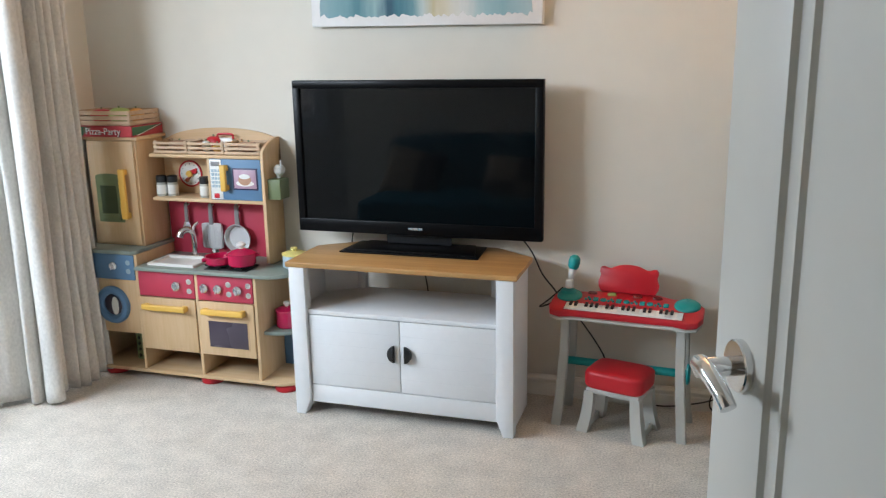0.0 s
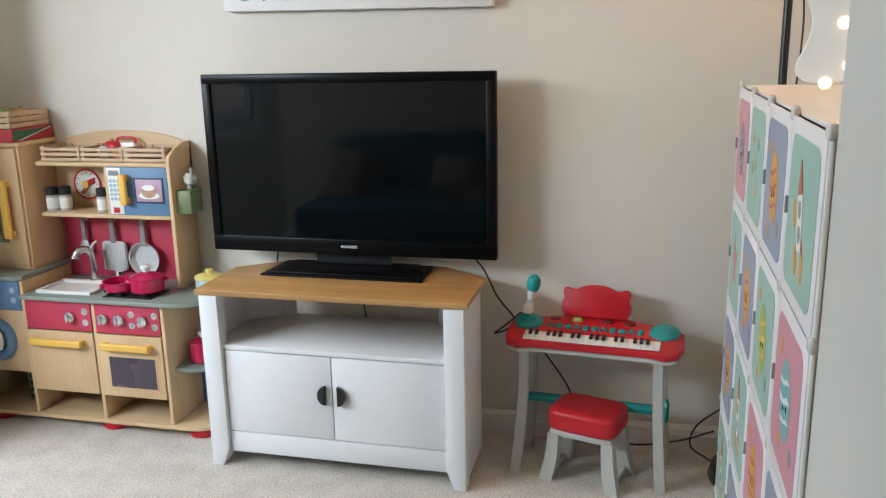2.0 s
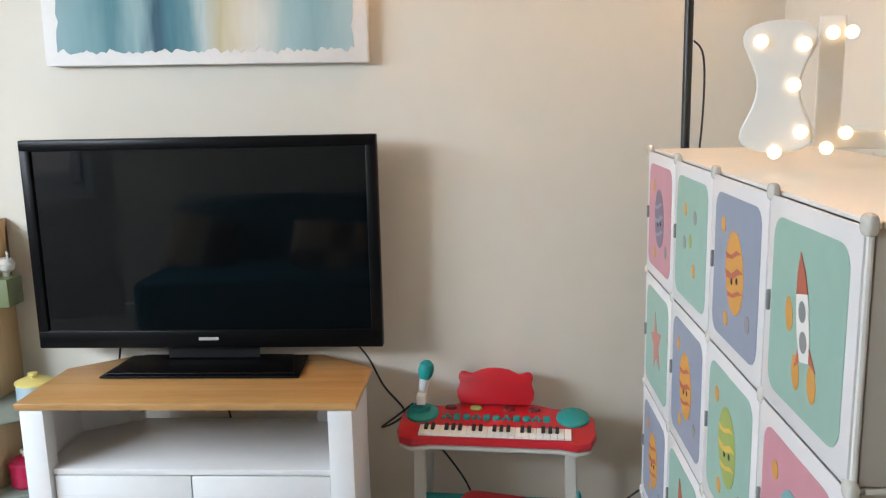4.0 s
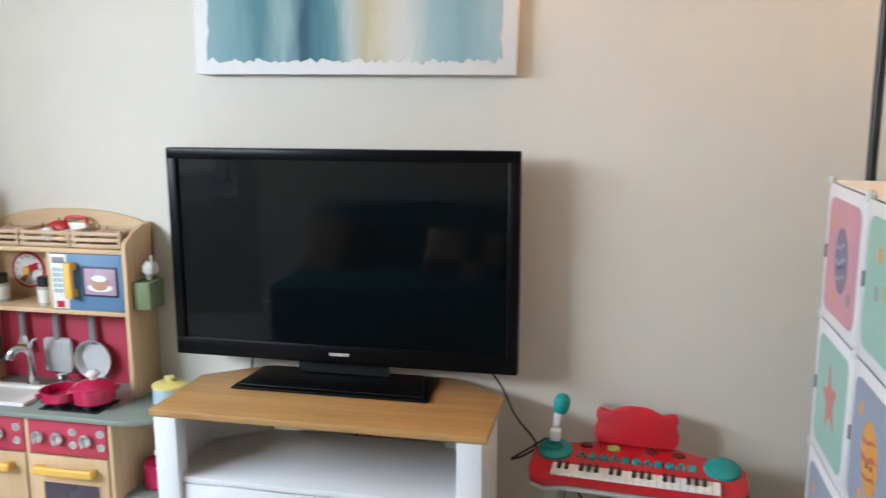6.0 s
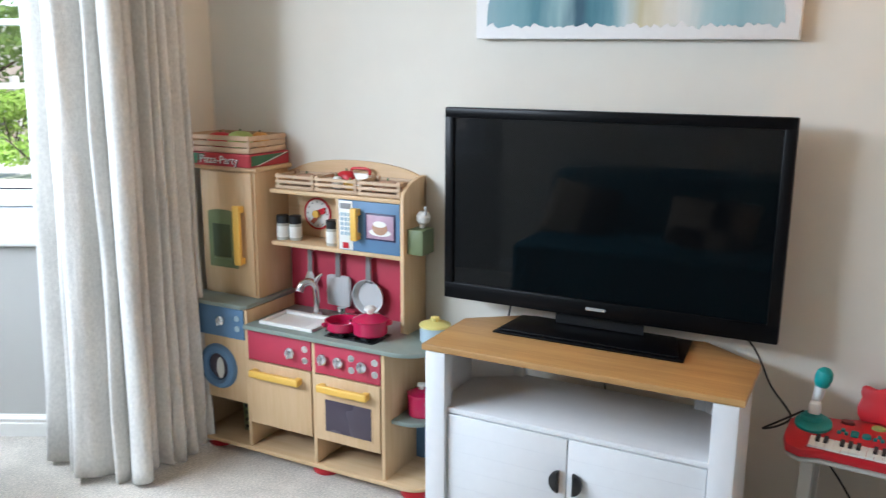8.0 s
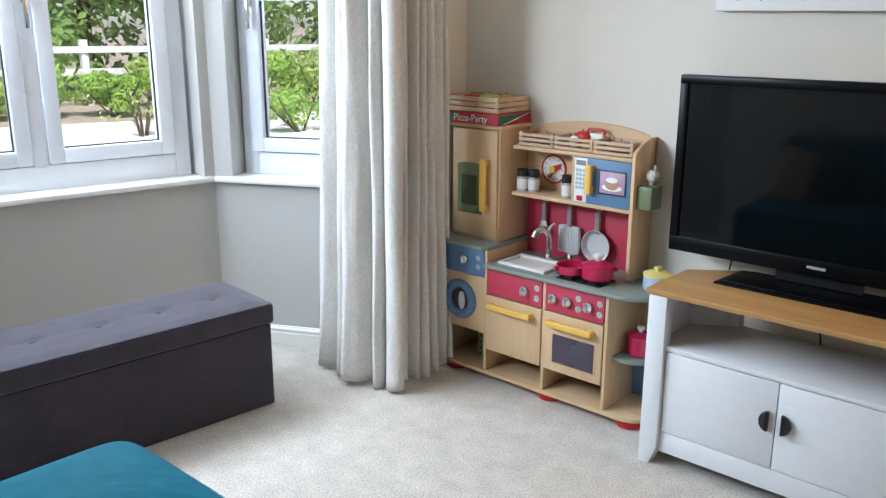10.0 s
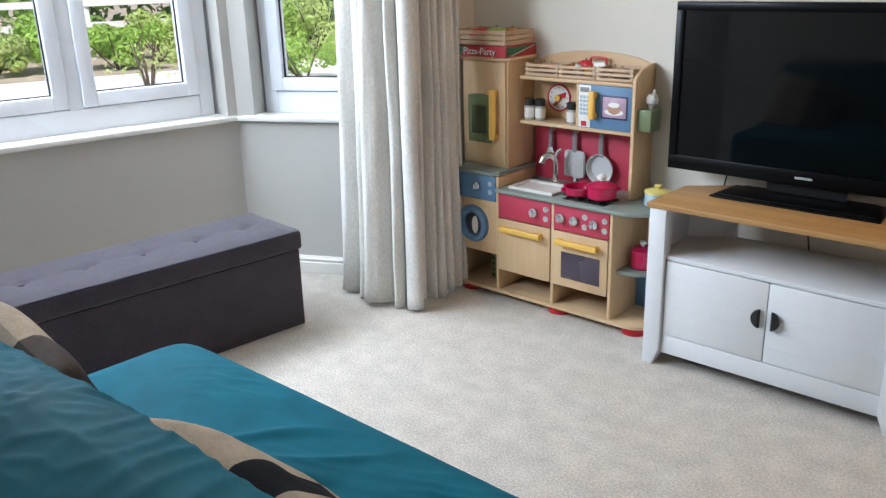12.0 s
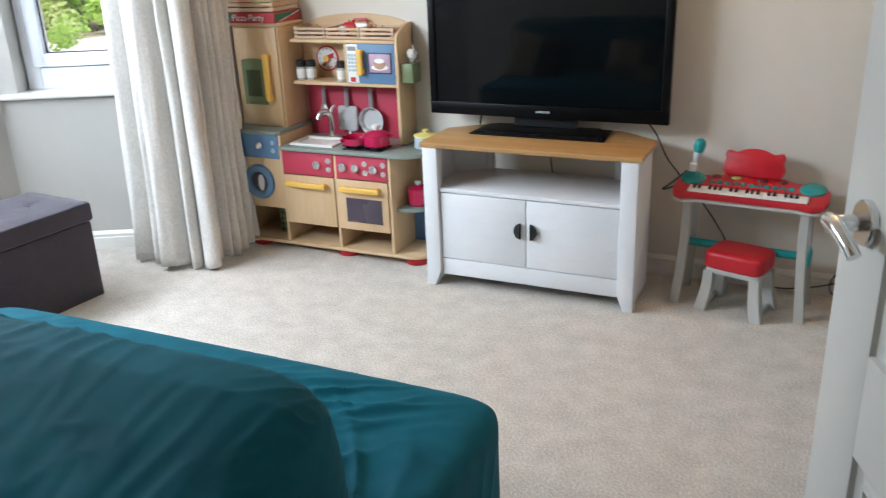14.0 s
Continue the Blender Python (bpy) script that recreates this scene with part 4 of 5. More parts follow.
    part("tap_grip", T([(tx - 0.004, ty - 0.002, 0.606), (tx + 0.006, ty + 0.004, 0.628), (tx + 0.020, ty + 0.010, 0.640)], (0.008, 0.006, 0.005), 10, 3), M["chrome"], t)
    part("tap_base", L([(0, 0.489), (0.02, 0.489), (0.019, 0.497), (0.012, 0.505), (0, 0.505)], Matrix.Translation((tx, ty, 0)), 20), M["chrome"], t)
    part("tap_lever", L([(0, 0.489), (0.013, 0.489), (0.010, 0.51), (0.016, 0.515), (0.016, 0.528), (0, 0.532)], Matrix.Translation((-0.905 + X, -0.075, 0)), 18), M["chrome"], t)
    hob = part("hob", B(-0.846 + X, -0.262, 0.4885, -0.662 + X, -0.150, 0.4925, 0.001), M["tvmatte"], o, "black hob with two trivets")
    for hx in (-0.802, -0.708):
        for a in range(4):
            c, s = math.cos(a * math.pi / 4 + 0.4), math.sin(a * math.pi / 4 + 0.4)
            part("trivet_bar", T([(hx + X - 0.064 * c, -0.206 - 0.064 * s, 0.499), (hx + X + 0.064 * c, -0.206 + 0.064 * s, 0.499)], 0.0045, 8, 1), M["black"], hob)
        part("trivet_ring", L([(0.034, 0.492), (0.040, 0.492), (0.040, 0.499), (0.034, 0.499), (0.034, 0.492)], Matrix.Translation((hx + X, -0.206, 0)), 24), M["black"], hob)
    # fridge
    FR = -0.183
    f = part("fridge_body", B(-1.410 + X, FR, 0.549, -1.170 + X, -0.003, 0.986, 0.002), M["beech"], o, "wooden fridge cabinet")
    part("top_board", B(-1.430 + X, FR - 0.014, 0.986, -1.152 + X, -0.002, 1.001, 0.004), M["beechx"], o)
    d = part("fridge_door", B(-1.400 + X, FR - 0.010, 0.560, -1.178 + X, FR - 0.001, 0.980, 0.002), M["beech"], o)
    arc = [(-1.372 + X, 0.648), (-1.248 + X, 0.648), (-1.248 + X, 0.838)] + [(-1.310 + X + 0.062 * math.cos(a), 0.838 + 0.012 * math.sin(a)) for a in [math.radians(15 * k) for k in range(1, 12)]] + [(-1.372 + X, 0.838)]
    g = part("dispenser_frame", prism(bmesh.new(), arc, FR - 0.013, FR - 0.0095, UPRIGHT), M["green"], d, "green water dispenser panel", smooth=False)
    part("dispenser_recess", B(-1.352 + X, FR - 0.0145, 0.685, -1.275 + X, FR - 0.0128, 0.80, 0.0005), M["darkgreen"], g)
    part("dispenser_tray", B(-1.350 + X, FR - 0.020, 0.655, -1.262 + X, FR - 0.013, 0.68, 0.002), M["green"], g)
    hx = -1.228 + X
    grip(d, hx, FR - 0.010, 0.666, 0.872, 0.015, "yellow upright handle")
    # splashback, shelves, microwave
    part("splashback", B(-1.160 + X, -0.014, 0.489, -0.630 + X, -0.006, 0.736, 0.001), M["redpaint"], o, "raspberry red splashback")
    arch = [(-1.165 + X, 0.737), (-0.617 + X, 0.737), (-0.617 + X, 0.968)] + [(-0.880 + X + 0.263 * math.cos(a), 0.965 + 0.060 * math.sin(a)) for a in [math.radians(10 * k) for k in range(1, 17)]] + [(-1.165 + X, 0.972)]
    part("arched_back", prism(bmesh.new(), arch, -0.014, -0.003, UPRIGHT), M["beechx"], o, smooth=False)
    for z in (0.736, 0.915):
        part("shelf", B(-1.140 + X, -0.146, z, -0.631 + X, -0.014, z + 0.014, 0.003), M["beechx"], o)
    side = [(-0.003, 0.489), (-0.120, 0.489), (-0.146, 0.50), (-0.146, 0.935), (-0.140, 0.950), (-0.10, 0.975), (-0.05, 0.990), (-0.003, 0.992)]
    part("upright_side", prism(bmesh.new(), side, -0.631 + X, -0.617 + X, SIDEWAYS, 0.002), M["beech"], o, "shaped wooden side")
    part("divider", B(-0.872 + X, -0.144, 0.750, -0.861 + X, -0.014, 0.915, 0.001), M["beech"], o)
    mw = part("microwave_front", B(-0.860 + X, -0.146, 0.751, -0.632 + X, -0.134, 0.914, 0.001), M["blue"], o, "dusty blue microwave front")
    pan = part("keypad", B(-0.858 + X, -0.1478, 0.753, -0.806 + X, -0.1455, 0.912, 0.0005), M["ivory"], mw, "pale keypad with buttons")
    for i in range(3):
        for j in range(5):
            part("button", B(-0.852 + X + 0.0145 * i, -0.1488, 0.862 - 0.0155 * j, -0.852 + X + 0.0145 * i + 0.011, -0.1475, 0.873 - 0.0155 * j, 0.0004), M["paleblue"], pan)
    part("display", B(-0.852 + X, -0.1488, 0.886, -0.812 + X, -0.1475, 0.904, 0.0004), M["clipgrey"], pan)
    part("start_button", B(-0.845 + X, -0.1488, 0.757, -0.821 + X, -0.1475, 0.776, 0.0004), M["red"], pan)
    hx = -0.787 + X
    grip(mw, hx, -0.146, 0.788, 0.894, 0.013, "yellow microwave handle")
    scn = part("screen_border", B(-0.757 + X, -0.1480, 0.793, -0.646 + X, -0.1455, 0.880, 0.0006), M["darkblue"], mw, "dark bordered cake picture")
    part("screen_print", B(-0.751 + X, -0.1492, 0.799, -0.652 + X, -0.1478, 0.874, 0.0004), M["mauve"], scn)
    cx, cz = -0.702 + X, 0.834
    ell = lambda a, b, dz, y: prism(bmesh.new(), [(cx + a * math.cos(t), cz + dz + b * math.sin(t)) for t in [k * math.pi / 10 for k in range(20)]], y, y + 0.001, UPRIGHT)
    part("plate_print", ell(0.040, 0.012, -0.014, -0.1502), M["ivory"], scn, smooth=False)
    part("cake_print", ell(0.028, 0.022, 0.0, -0.1510), M["cake"], scn, smooth=False)
    part("icing_print", ell(0.024, 0.010, 0.013, -0.1516), M["ivory"], scn, smooth=False)
    # clock
    cx, cz = -1.037 + X, 0.832
    c = part("clock_face", disc(0.052, cx, -0.014, cz, 0.004), M["ivory"], o, "white clock face with red rim")
    part("clock_rim", disc(0.056, cx, -0.014, cz, 0.0055, 32, 0.050), M["red"], c)
    part("clock_hand", prism(bmesh.new(), [(cx - 0.006, cz - 0.008), (cx + 0.034, cz + 0.004), (cx + 0.032, cz + 0.024), (cx - 0.006, cz + 0.010)], -0.024, -0.0185, UPRIGHT), M["red"], c, smooth=False)
    part("clock_hand", prism(bmesh.new(), [(cx + 0.006, cz + 0.004), (cx - 0.030, cz - 0.030), (cx - 0.014, cz - 0.036), (cx + 0.010, cz - 0.006)], -0.0225, -0.0185, UPRIGHT), M["d_rust"], c, smooth=False)
    part("clock_hub", disc(0.013, cx, -0.018, cz, 0.014, 20), M["yellow"], c)
    for k in range(12):
        a = k * math.pi / 6
        part("hour_mark", disc(0.0028, cx + 0.041 * math.cos(a), -0.018, cz + 0.041 * math.sin(a), 0.0008, 8), M["clipgrey"], c)
    # green pocket on the side
    p = part("side_pocket", B(-0.616 + X, -0.128, 0.755, -0.560 + X, -0.052, 0.835, 0.003), M["green"], o, "sage green side pocket")
    # hooks
    for hx in (-1.060, -0.943, -0.818):
        part("hook", T([(hx + X, -0.012, 0.702), (hx + X, -0.030, 0.698), (hx + X, -0.034, 0.712)], 0.003, 8, 3), M["ivory"], o)
    return o


M["darkgreen"] = mat("dark_green_recess", (0.05, 0.07, 0.03), 0.5, vary=0.06)
M["darkblue"] = mat("dark_border_print", (0.03, 0.03, 0.08), 0.4)
M["mauve"] = mat("mauve_print", (0.45, 0.30, 0.38), 0.4, vary=0.15, scale=40)
M["cake"] = mat("cake_print", (0.42, 0.24, 0.15), 0.5, vary=0.2, scale=60)
toy_kitchen(pose(-0.93, YN, 0))


# things on the toy kitchen
def pot(m, lid):
    o = thing("toy_saucepan", "red toy saucepan with a lid on the hob" if lid else "red toy frying pan on the hob", "toy pan", m)
    h = 0.046 if lid else 0.030
    r = 0.056 if lid else 0.057
    part("bowl", L([(0, 0), (r - 0.006, 0), (r - 0.001, 0.006), (r, h), (r + 0.003, h + 0.002), (r - 0.003, h + 0.002), (r - 0.004, 0.008), (0, 0.006)], None, 36), M["redgloss"], o)
    if lid:
        d = part("lid", L([(0, 0.068), (0.012, 0.066), (0.038, 0.060), (r + 0.001, 0.050), (r + 0.001, 0.047), (0, 0.047)], None, 36), M["redgloss"], o)
        part("lid_knob", L([(0, 0.066), (0.010, 0.067), (0.011, 0.074), (0.019, 0.078), (0.019, 0.086), (0.010, 0.092), (0, 0.093)], None, 22), M["ivory"], d, "white lid knob")
        for s in (-1, 1):
            part("handle", T([(s * 0.048, -0.014, 0.036), (s * 0.064, -0.010, 0.038), (s * 0.064, 0.010, 0.038), (s * 0.048, 0.014, 0.036)], 0.005, 8, 4), M["redgloss"], o)
    else:
        part("handle", T([(0.048, -0.012, 0.022), (0.066, -0.022, 0.026), (0.085, -0.034, 0.028)], (0.008, 0.008, 0.007), 10, 4), M["redgloss"], o)
        part("handle", T([(-0.030, -0.043, 0.022), (-0.040, -0.058, 0.024)], 0.008, 8, 4), M["redgloss"], o)
    return o


pot(pose(-0.808, YN - 0.208, 0.5035), False)
pot(pose(-0.706, YN - 0.206, 0.5035, 0, 0, 25), True)


def jar(m, dark):
    o = thing("spice_jar", "clear toy spice jar with a black lid", "jar", m, "spice jars on the toy shelf")
    part("glass_body", L([(0, 0), (0.020, 0), (0.021, 0.004), (0.021, 0.054), (0.018, 0.058), (0, 0.058)], None, 24), M["jar"], o)
    part("label_print", L([(0.0213, 0.010), (0.0216, 0.012), (0.0216, 0.046), (0.0213, 0.048)], None, 24), M["ivory"], o)
    part("lid", L([(0, 0.058), (0.0215, 0.058), (0.0215, 0.082), (0.019, 0.085), (0, 0.085)], None, 24), M["tvmatte"], o, "black lid")
    return o


M["jar"] = mat("pale_jar", (0.50, 0.50, 0.45), 0.15, vary=0.2, scale=40)
j0 = jar(pose(-1.118, YN - 0.108, 0.7505), True)
copy_thing(j0, pose(-1.072, YN - 0.098, 0.7505, 0, 0, 40))
copy_thing(j0, pose(-0.912, YN - 0.108, 0.7505, 0, 0, 80))


def hung_spoon(m):
    o = thing("toy_ladle", "grey and silver toy spatula hanging on a hook", "utensil", m)
    part("handle", prism(bmesh.new(), [(-0.009, -0.055), (0.009, -0.055), (0.008, 0.02), (0.004, 0.027), (-0.004, 0.027), (-0.008, 0.02)], -0.004, 0.004, UPRIGHT, 0.002), M["clipgrey"], o)
    part("blade", prism(bmesh.new(), [(-0.010, -0.052), (0.010, -0.052), (0.030, -0.105), (-0.030, -0.100)], -0.003, 0.003, UPRIGHT, 0.001), M["silver"], o)
    return o


hung_spoon(pose(-1.062, YN - 0.036, 0.682))


def hung_griddle(m):
    o = thing("toy_griddle", "square grey toy griddle pan hanging on a hook", "toy pan", m)
    part("handle", prism(bmesh.new(), [(-0.010, -0.070), (0.010, -0.070), (0.009, 0.015), (0.004, 0.023), (-0.004, 0.023), (-0.009, 0.015)], -0.004, 0.004, UPRIGHT, 0.002), M["clipgrey"], o)
    p = part("plate", B(-0.047, -0.004, -0.170, 0.047, 0.004, -0.066, 0.004), M["greyenamel"], o)
    part("rim", superbox(bmesh.new(), 0.100, 0.008, 0.110, 8, 8, Matrix.Translation((0, 0.004, -0.118))), M["greyenamel"], o)
    for k in range(7):
        part("ridge", B(-0.039 + 0.0122 * k, -0.0052, -0.163, -0.034 + 0.0122 * k, -0.003, -0.073, 0.0015), M["greyenamel"], p)
    return o


hung_griddle(pose(-0.944, YN - 0.036, 0.690))


def hung_pan(m):
    o = thing("toy_frying_pan", "round light grey toy frying pan hanging on a hook", "toy pan", m)
    part("handle", prism(bmesh.new(), [(-0.011, -0.075), (0.011, -0.075), (0.009, 0.015), (0.004, 0.023), (-0.004, 0.023), (-0.009, 0.015)], -0.004, 0.004, UPRIGHT, 0.002), M["clipgrey"], o)
    part("dish", L([(0, 0.0), (0.048, 0.0), (0.058, 0.020), (0.061, 0.021), (0.061, 0.019), (0.050, -0.003), (0, -0.003)], Matrix.Translation((0, 0.010, -0.122)) @ pose(0, 0, 0, 90), 36), M["greyenamel"], o)
    return o


hung_pan(pose(-0.820, YN - 0.036, 0.690))


def shaker(m):
    o = thing("toy_mixer", "white and grey toy whisk standing in the side pocket", "utensil", m)
    part("body", L([(0, 0), (0.008, 0.0), (0.010, 0.012), (0.021, 0.022), (0.023, 0.038), (0.015, 0.052), (0, 0.055)], None, 20), M["ivory"], o)
    part("stem", T([(0.010, 0, 0.02), (0.012, -0.012, 0.05), (0.010, -0.016, 0.075)], 0.004, 8, 3), M["greyenamel"], o)
    return o


shaker(pose(-0.588, YN - 0.082, 0.8355, 0, 8, 0))


def lidded_jar(m, body, lid_m, label):
    o = thing("toy_jar", label, "toy jar", m)
    part("body", L([(0, 0), (0.040, 0), (0.045, 0.006), (0.045, 0.060), (0.041, 0.068), (0, 0.068)], None, 32), body, o)
    l = part("lid", L([(0.047, 0.066), (0.047, 0.074), (0.030, 0.083), (0.010, 0.086), (0, 0.086)], None, 32), lid_m, o)
    part("knob", L([(0, 0.084), (0.008, 0.085), (0.008, 0.092), (0.014, 0.096), (0.013, 0.104), (0, 0.108)], None, 18), M["ivory"] if lid_m is M["redgloss"] else lid_m, l)
    return o


lidded_jar(pose(-0.552, YN - 0.150, 0.2415), M["redgloss"], M["redgloss"], "red lidded toy jar with a white knob")
lidded_jar(pose(-0.512, YN - 0.135, 0.4895) @ Matrix.Diagonal((1.05, 1.05, 0.76, 1)), M["paleblue"], M["lemon"], "pale blue toy jar with a yellow lid")


def crate(m, w, d, h, rows, label, group="", fill=0.60):
    o = thing("toy_crate", label, "crate", m, group)
    t = 0.006
    for x in (0, w - 0.012):
        for y in (-d, -t):
            part("post", B(x, y, 0, x + 0.012, y + t, h, 0.001), M["pale"], o)
    for k in range(rows):
        z = h * (k + 0.12) / rows
        sh = h / rows * fill
        part("slat", B(-0.002, -d - 0.004, z, w + 0.002, -d, z + sh, 0.001), M["pale"], o)
        part("slat", B(-0.002, 0, z, w + 0.002, 0.004, z + sh, 0.001), M["pale"], o)
        part("slat", B(-0.004, -d, z, 0, 0, z + sh, 0.001), M["pale"], o)
        part("slat", B(w, -d, z, w + 0.004, 0, z + sh, 0.001), M["pale"], o)
    part("base", B(0, -d, 0, w, 0, 0.005, 0.001), M["pale"], o)
    return o


g = "slatted crates on the toy kitchen"
crate(pose(-1.118, YN - 0.022, 0.930), 0.152, 0.112, 0.052, 3, "small pale slatted wooden crate of toy food", g)
crate(pose(-0.958, YN - 0.022, 0.930), 0.160, 0.112, 0.052, 3, "small pale slatted wooden crate of toy food", g)
crate(pose(-0.790, YN - 0.022, 0.930), 0.152, 0.112, 0.052, 3, "small pale slatted wooden crate of toy food", g)


def pizza_box(m):
    o = thing("pizza_box", "red, white and green toy pizza box on the fridge", "box", m)
    w, d, h = 0.300, 0.205, 0.043
    b = part("carton", B(0, -d, 0, w, 0, h, 0.002), M["boxred"], o)
    part("front_print", B(0.070, -d - 0.0012, 0.004, w - 0.006, -d, h - 0.003, 0), M["boxred"], b, "red printed front band", smooth=False)
    part("corner_print", prism(bmesh.new(), [(0.016, 0.004), (0.066, 0.004), (0.110, h - 0.003), (0.030, h - 0.003)], -d - 0.0012, -d, UPRIGHT), M["boxgreen"], b, smooth=False)
    lettering("lettering_shadow", "Pizza-Party", 0.039, Matrix.Translation((0.168, -d - 0.0016, 0.0195)) @ FACE, M["tvmatte"], b)
    lettering("lettering", "Pizza-Party", 0.038, Matrix.Translation((0.166, -d - 0.0026, 0.021)) @ FACE, M["ivory"], b, "white words Pizza-Party")
    part("side_print", prism(bmesh.new(), [(-d + 0.006, 0.005), (-0.006, 0.020), (-0.006, h - 0.005), (-d + 0.006, h - 0.005)], w, w + 0.0012, SIDEWAYS), M["boxgreen"], b, smooth=False)
    part("side_print", prism(bmesh.new(), [(-d + 0.050, 0.005), (-0.006, 0.005), (-0.006, h - 0.008)], w, w + 0.0020, SIDEWAYS), M["boxred"], b, smooth=False)
    part("side_stripe", prism(bmesh.new(), [(-d + 0.030, 0.005), (-d + 0.042, 0.005), (-0.006, h - 0.004), (-0.018, h - 0.004)], w, w + 0.0026, SIDEWAYS), M["ivory"], b, smooth=False)
    return o


M["boxred"] = mat("red_print", (0.42, 0.03, 0.04), 0.5, vary=0.08)
M["boxgreen"] = mat("green_print", (0.03, 0.13, 0.06), 0.5, vary=0.08)
pizza_box(pose(-1.462, YN - 0.006, 1.0015))
crate(pose(-1.455, YN - 0.012, 1.0455), 0.282, 0.188, 0.060, 3, "pale slatted wooden crate of toy vegetables", fill=0.80)


def toy_food(name, label, m, size, material):
    o = thing(name, label, "toy food", m)
    part("body", superbox(bmesh.new(), *size, 2.4, 6, Matrix.Translation((0, 0, size[2] / 2))), material, o)
    part("stalk", L([(0, 0), (0.004, 0), (0.003, 0.008), (0, 0.008)], Matrix.Translation((0, 0, size[2] - 0.001)), 8), M["green"], o)
    return o


toy_food("toy_egg", "white toy egg in a small crate", pose(-0.905, YN - 0.085, 0.9355), (0.036, 0.034, 0.044), M["ivory"])
toy_food("toy_lemon", "yellow toy lemon in a small crate", pose(-0.850, YN - 0.090, 0.9355), (0.040, 0.034, 0.036), M["yellow"])
toy_food("toy_tomato", "red toy tomato in a small crate", pose(-0.895, YN - 0.045, 0.9355), (0.07, 0.05, 0.058), M["red"])
toy_food("toy_bread", "brown toy loaf in a small crate", pose(-0.72, YN - 0.07, 0.9355), (0.10, 0.06, 0.040), M["cake"])
toy_food("toy_potato", "brown toy potato in a small crate", pose(-1.04, YN - 0.07, 0.9355), (0.09, 0.06, 0.042), M["cake"])
toy_food("toy_pepper", "red toy pepper in the large crate", pose(-1.375, YN - 0.11, 1.0515), (0.10, 0.07, 0.054), M["red"])
toy_food("toy_lettuce", "green toy cabbage in the large crate", pose(-1.295, YN - 0.10, 1.0515), (0.08, 0.09, 0.060), M["d_green"])
toy_food("toy_carrot", "orange toy carrot in the large crate", pose(-1.255, YN - 0.045, 1.0515), (0.06, 0.06, 0.054), M["d_orange"])
c = thing("toy_lunch_case", "red and white toy case handle standing behind the crates", "toy", pose(-0.845, YN - 0.036, 0.931))
part("case", B(-0.036, -0.010, 0, 0.036, 0.010, 0.056, 0.006), M["ivory"], c)
part("handle", T([(-0.034, 0, 0.052), (-0.030, 0, 0.070), (0.030, 0, 0.070), (0.034, 0, 0.052)], 0.005, 8, 4), M["red"], c, "red handle")


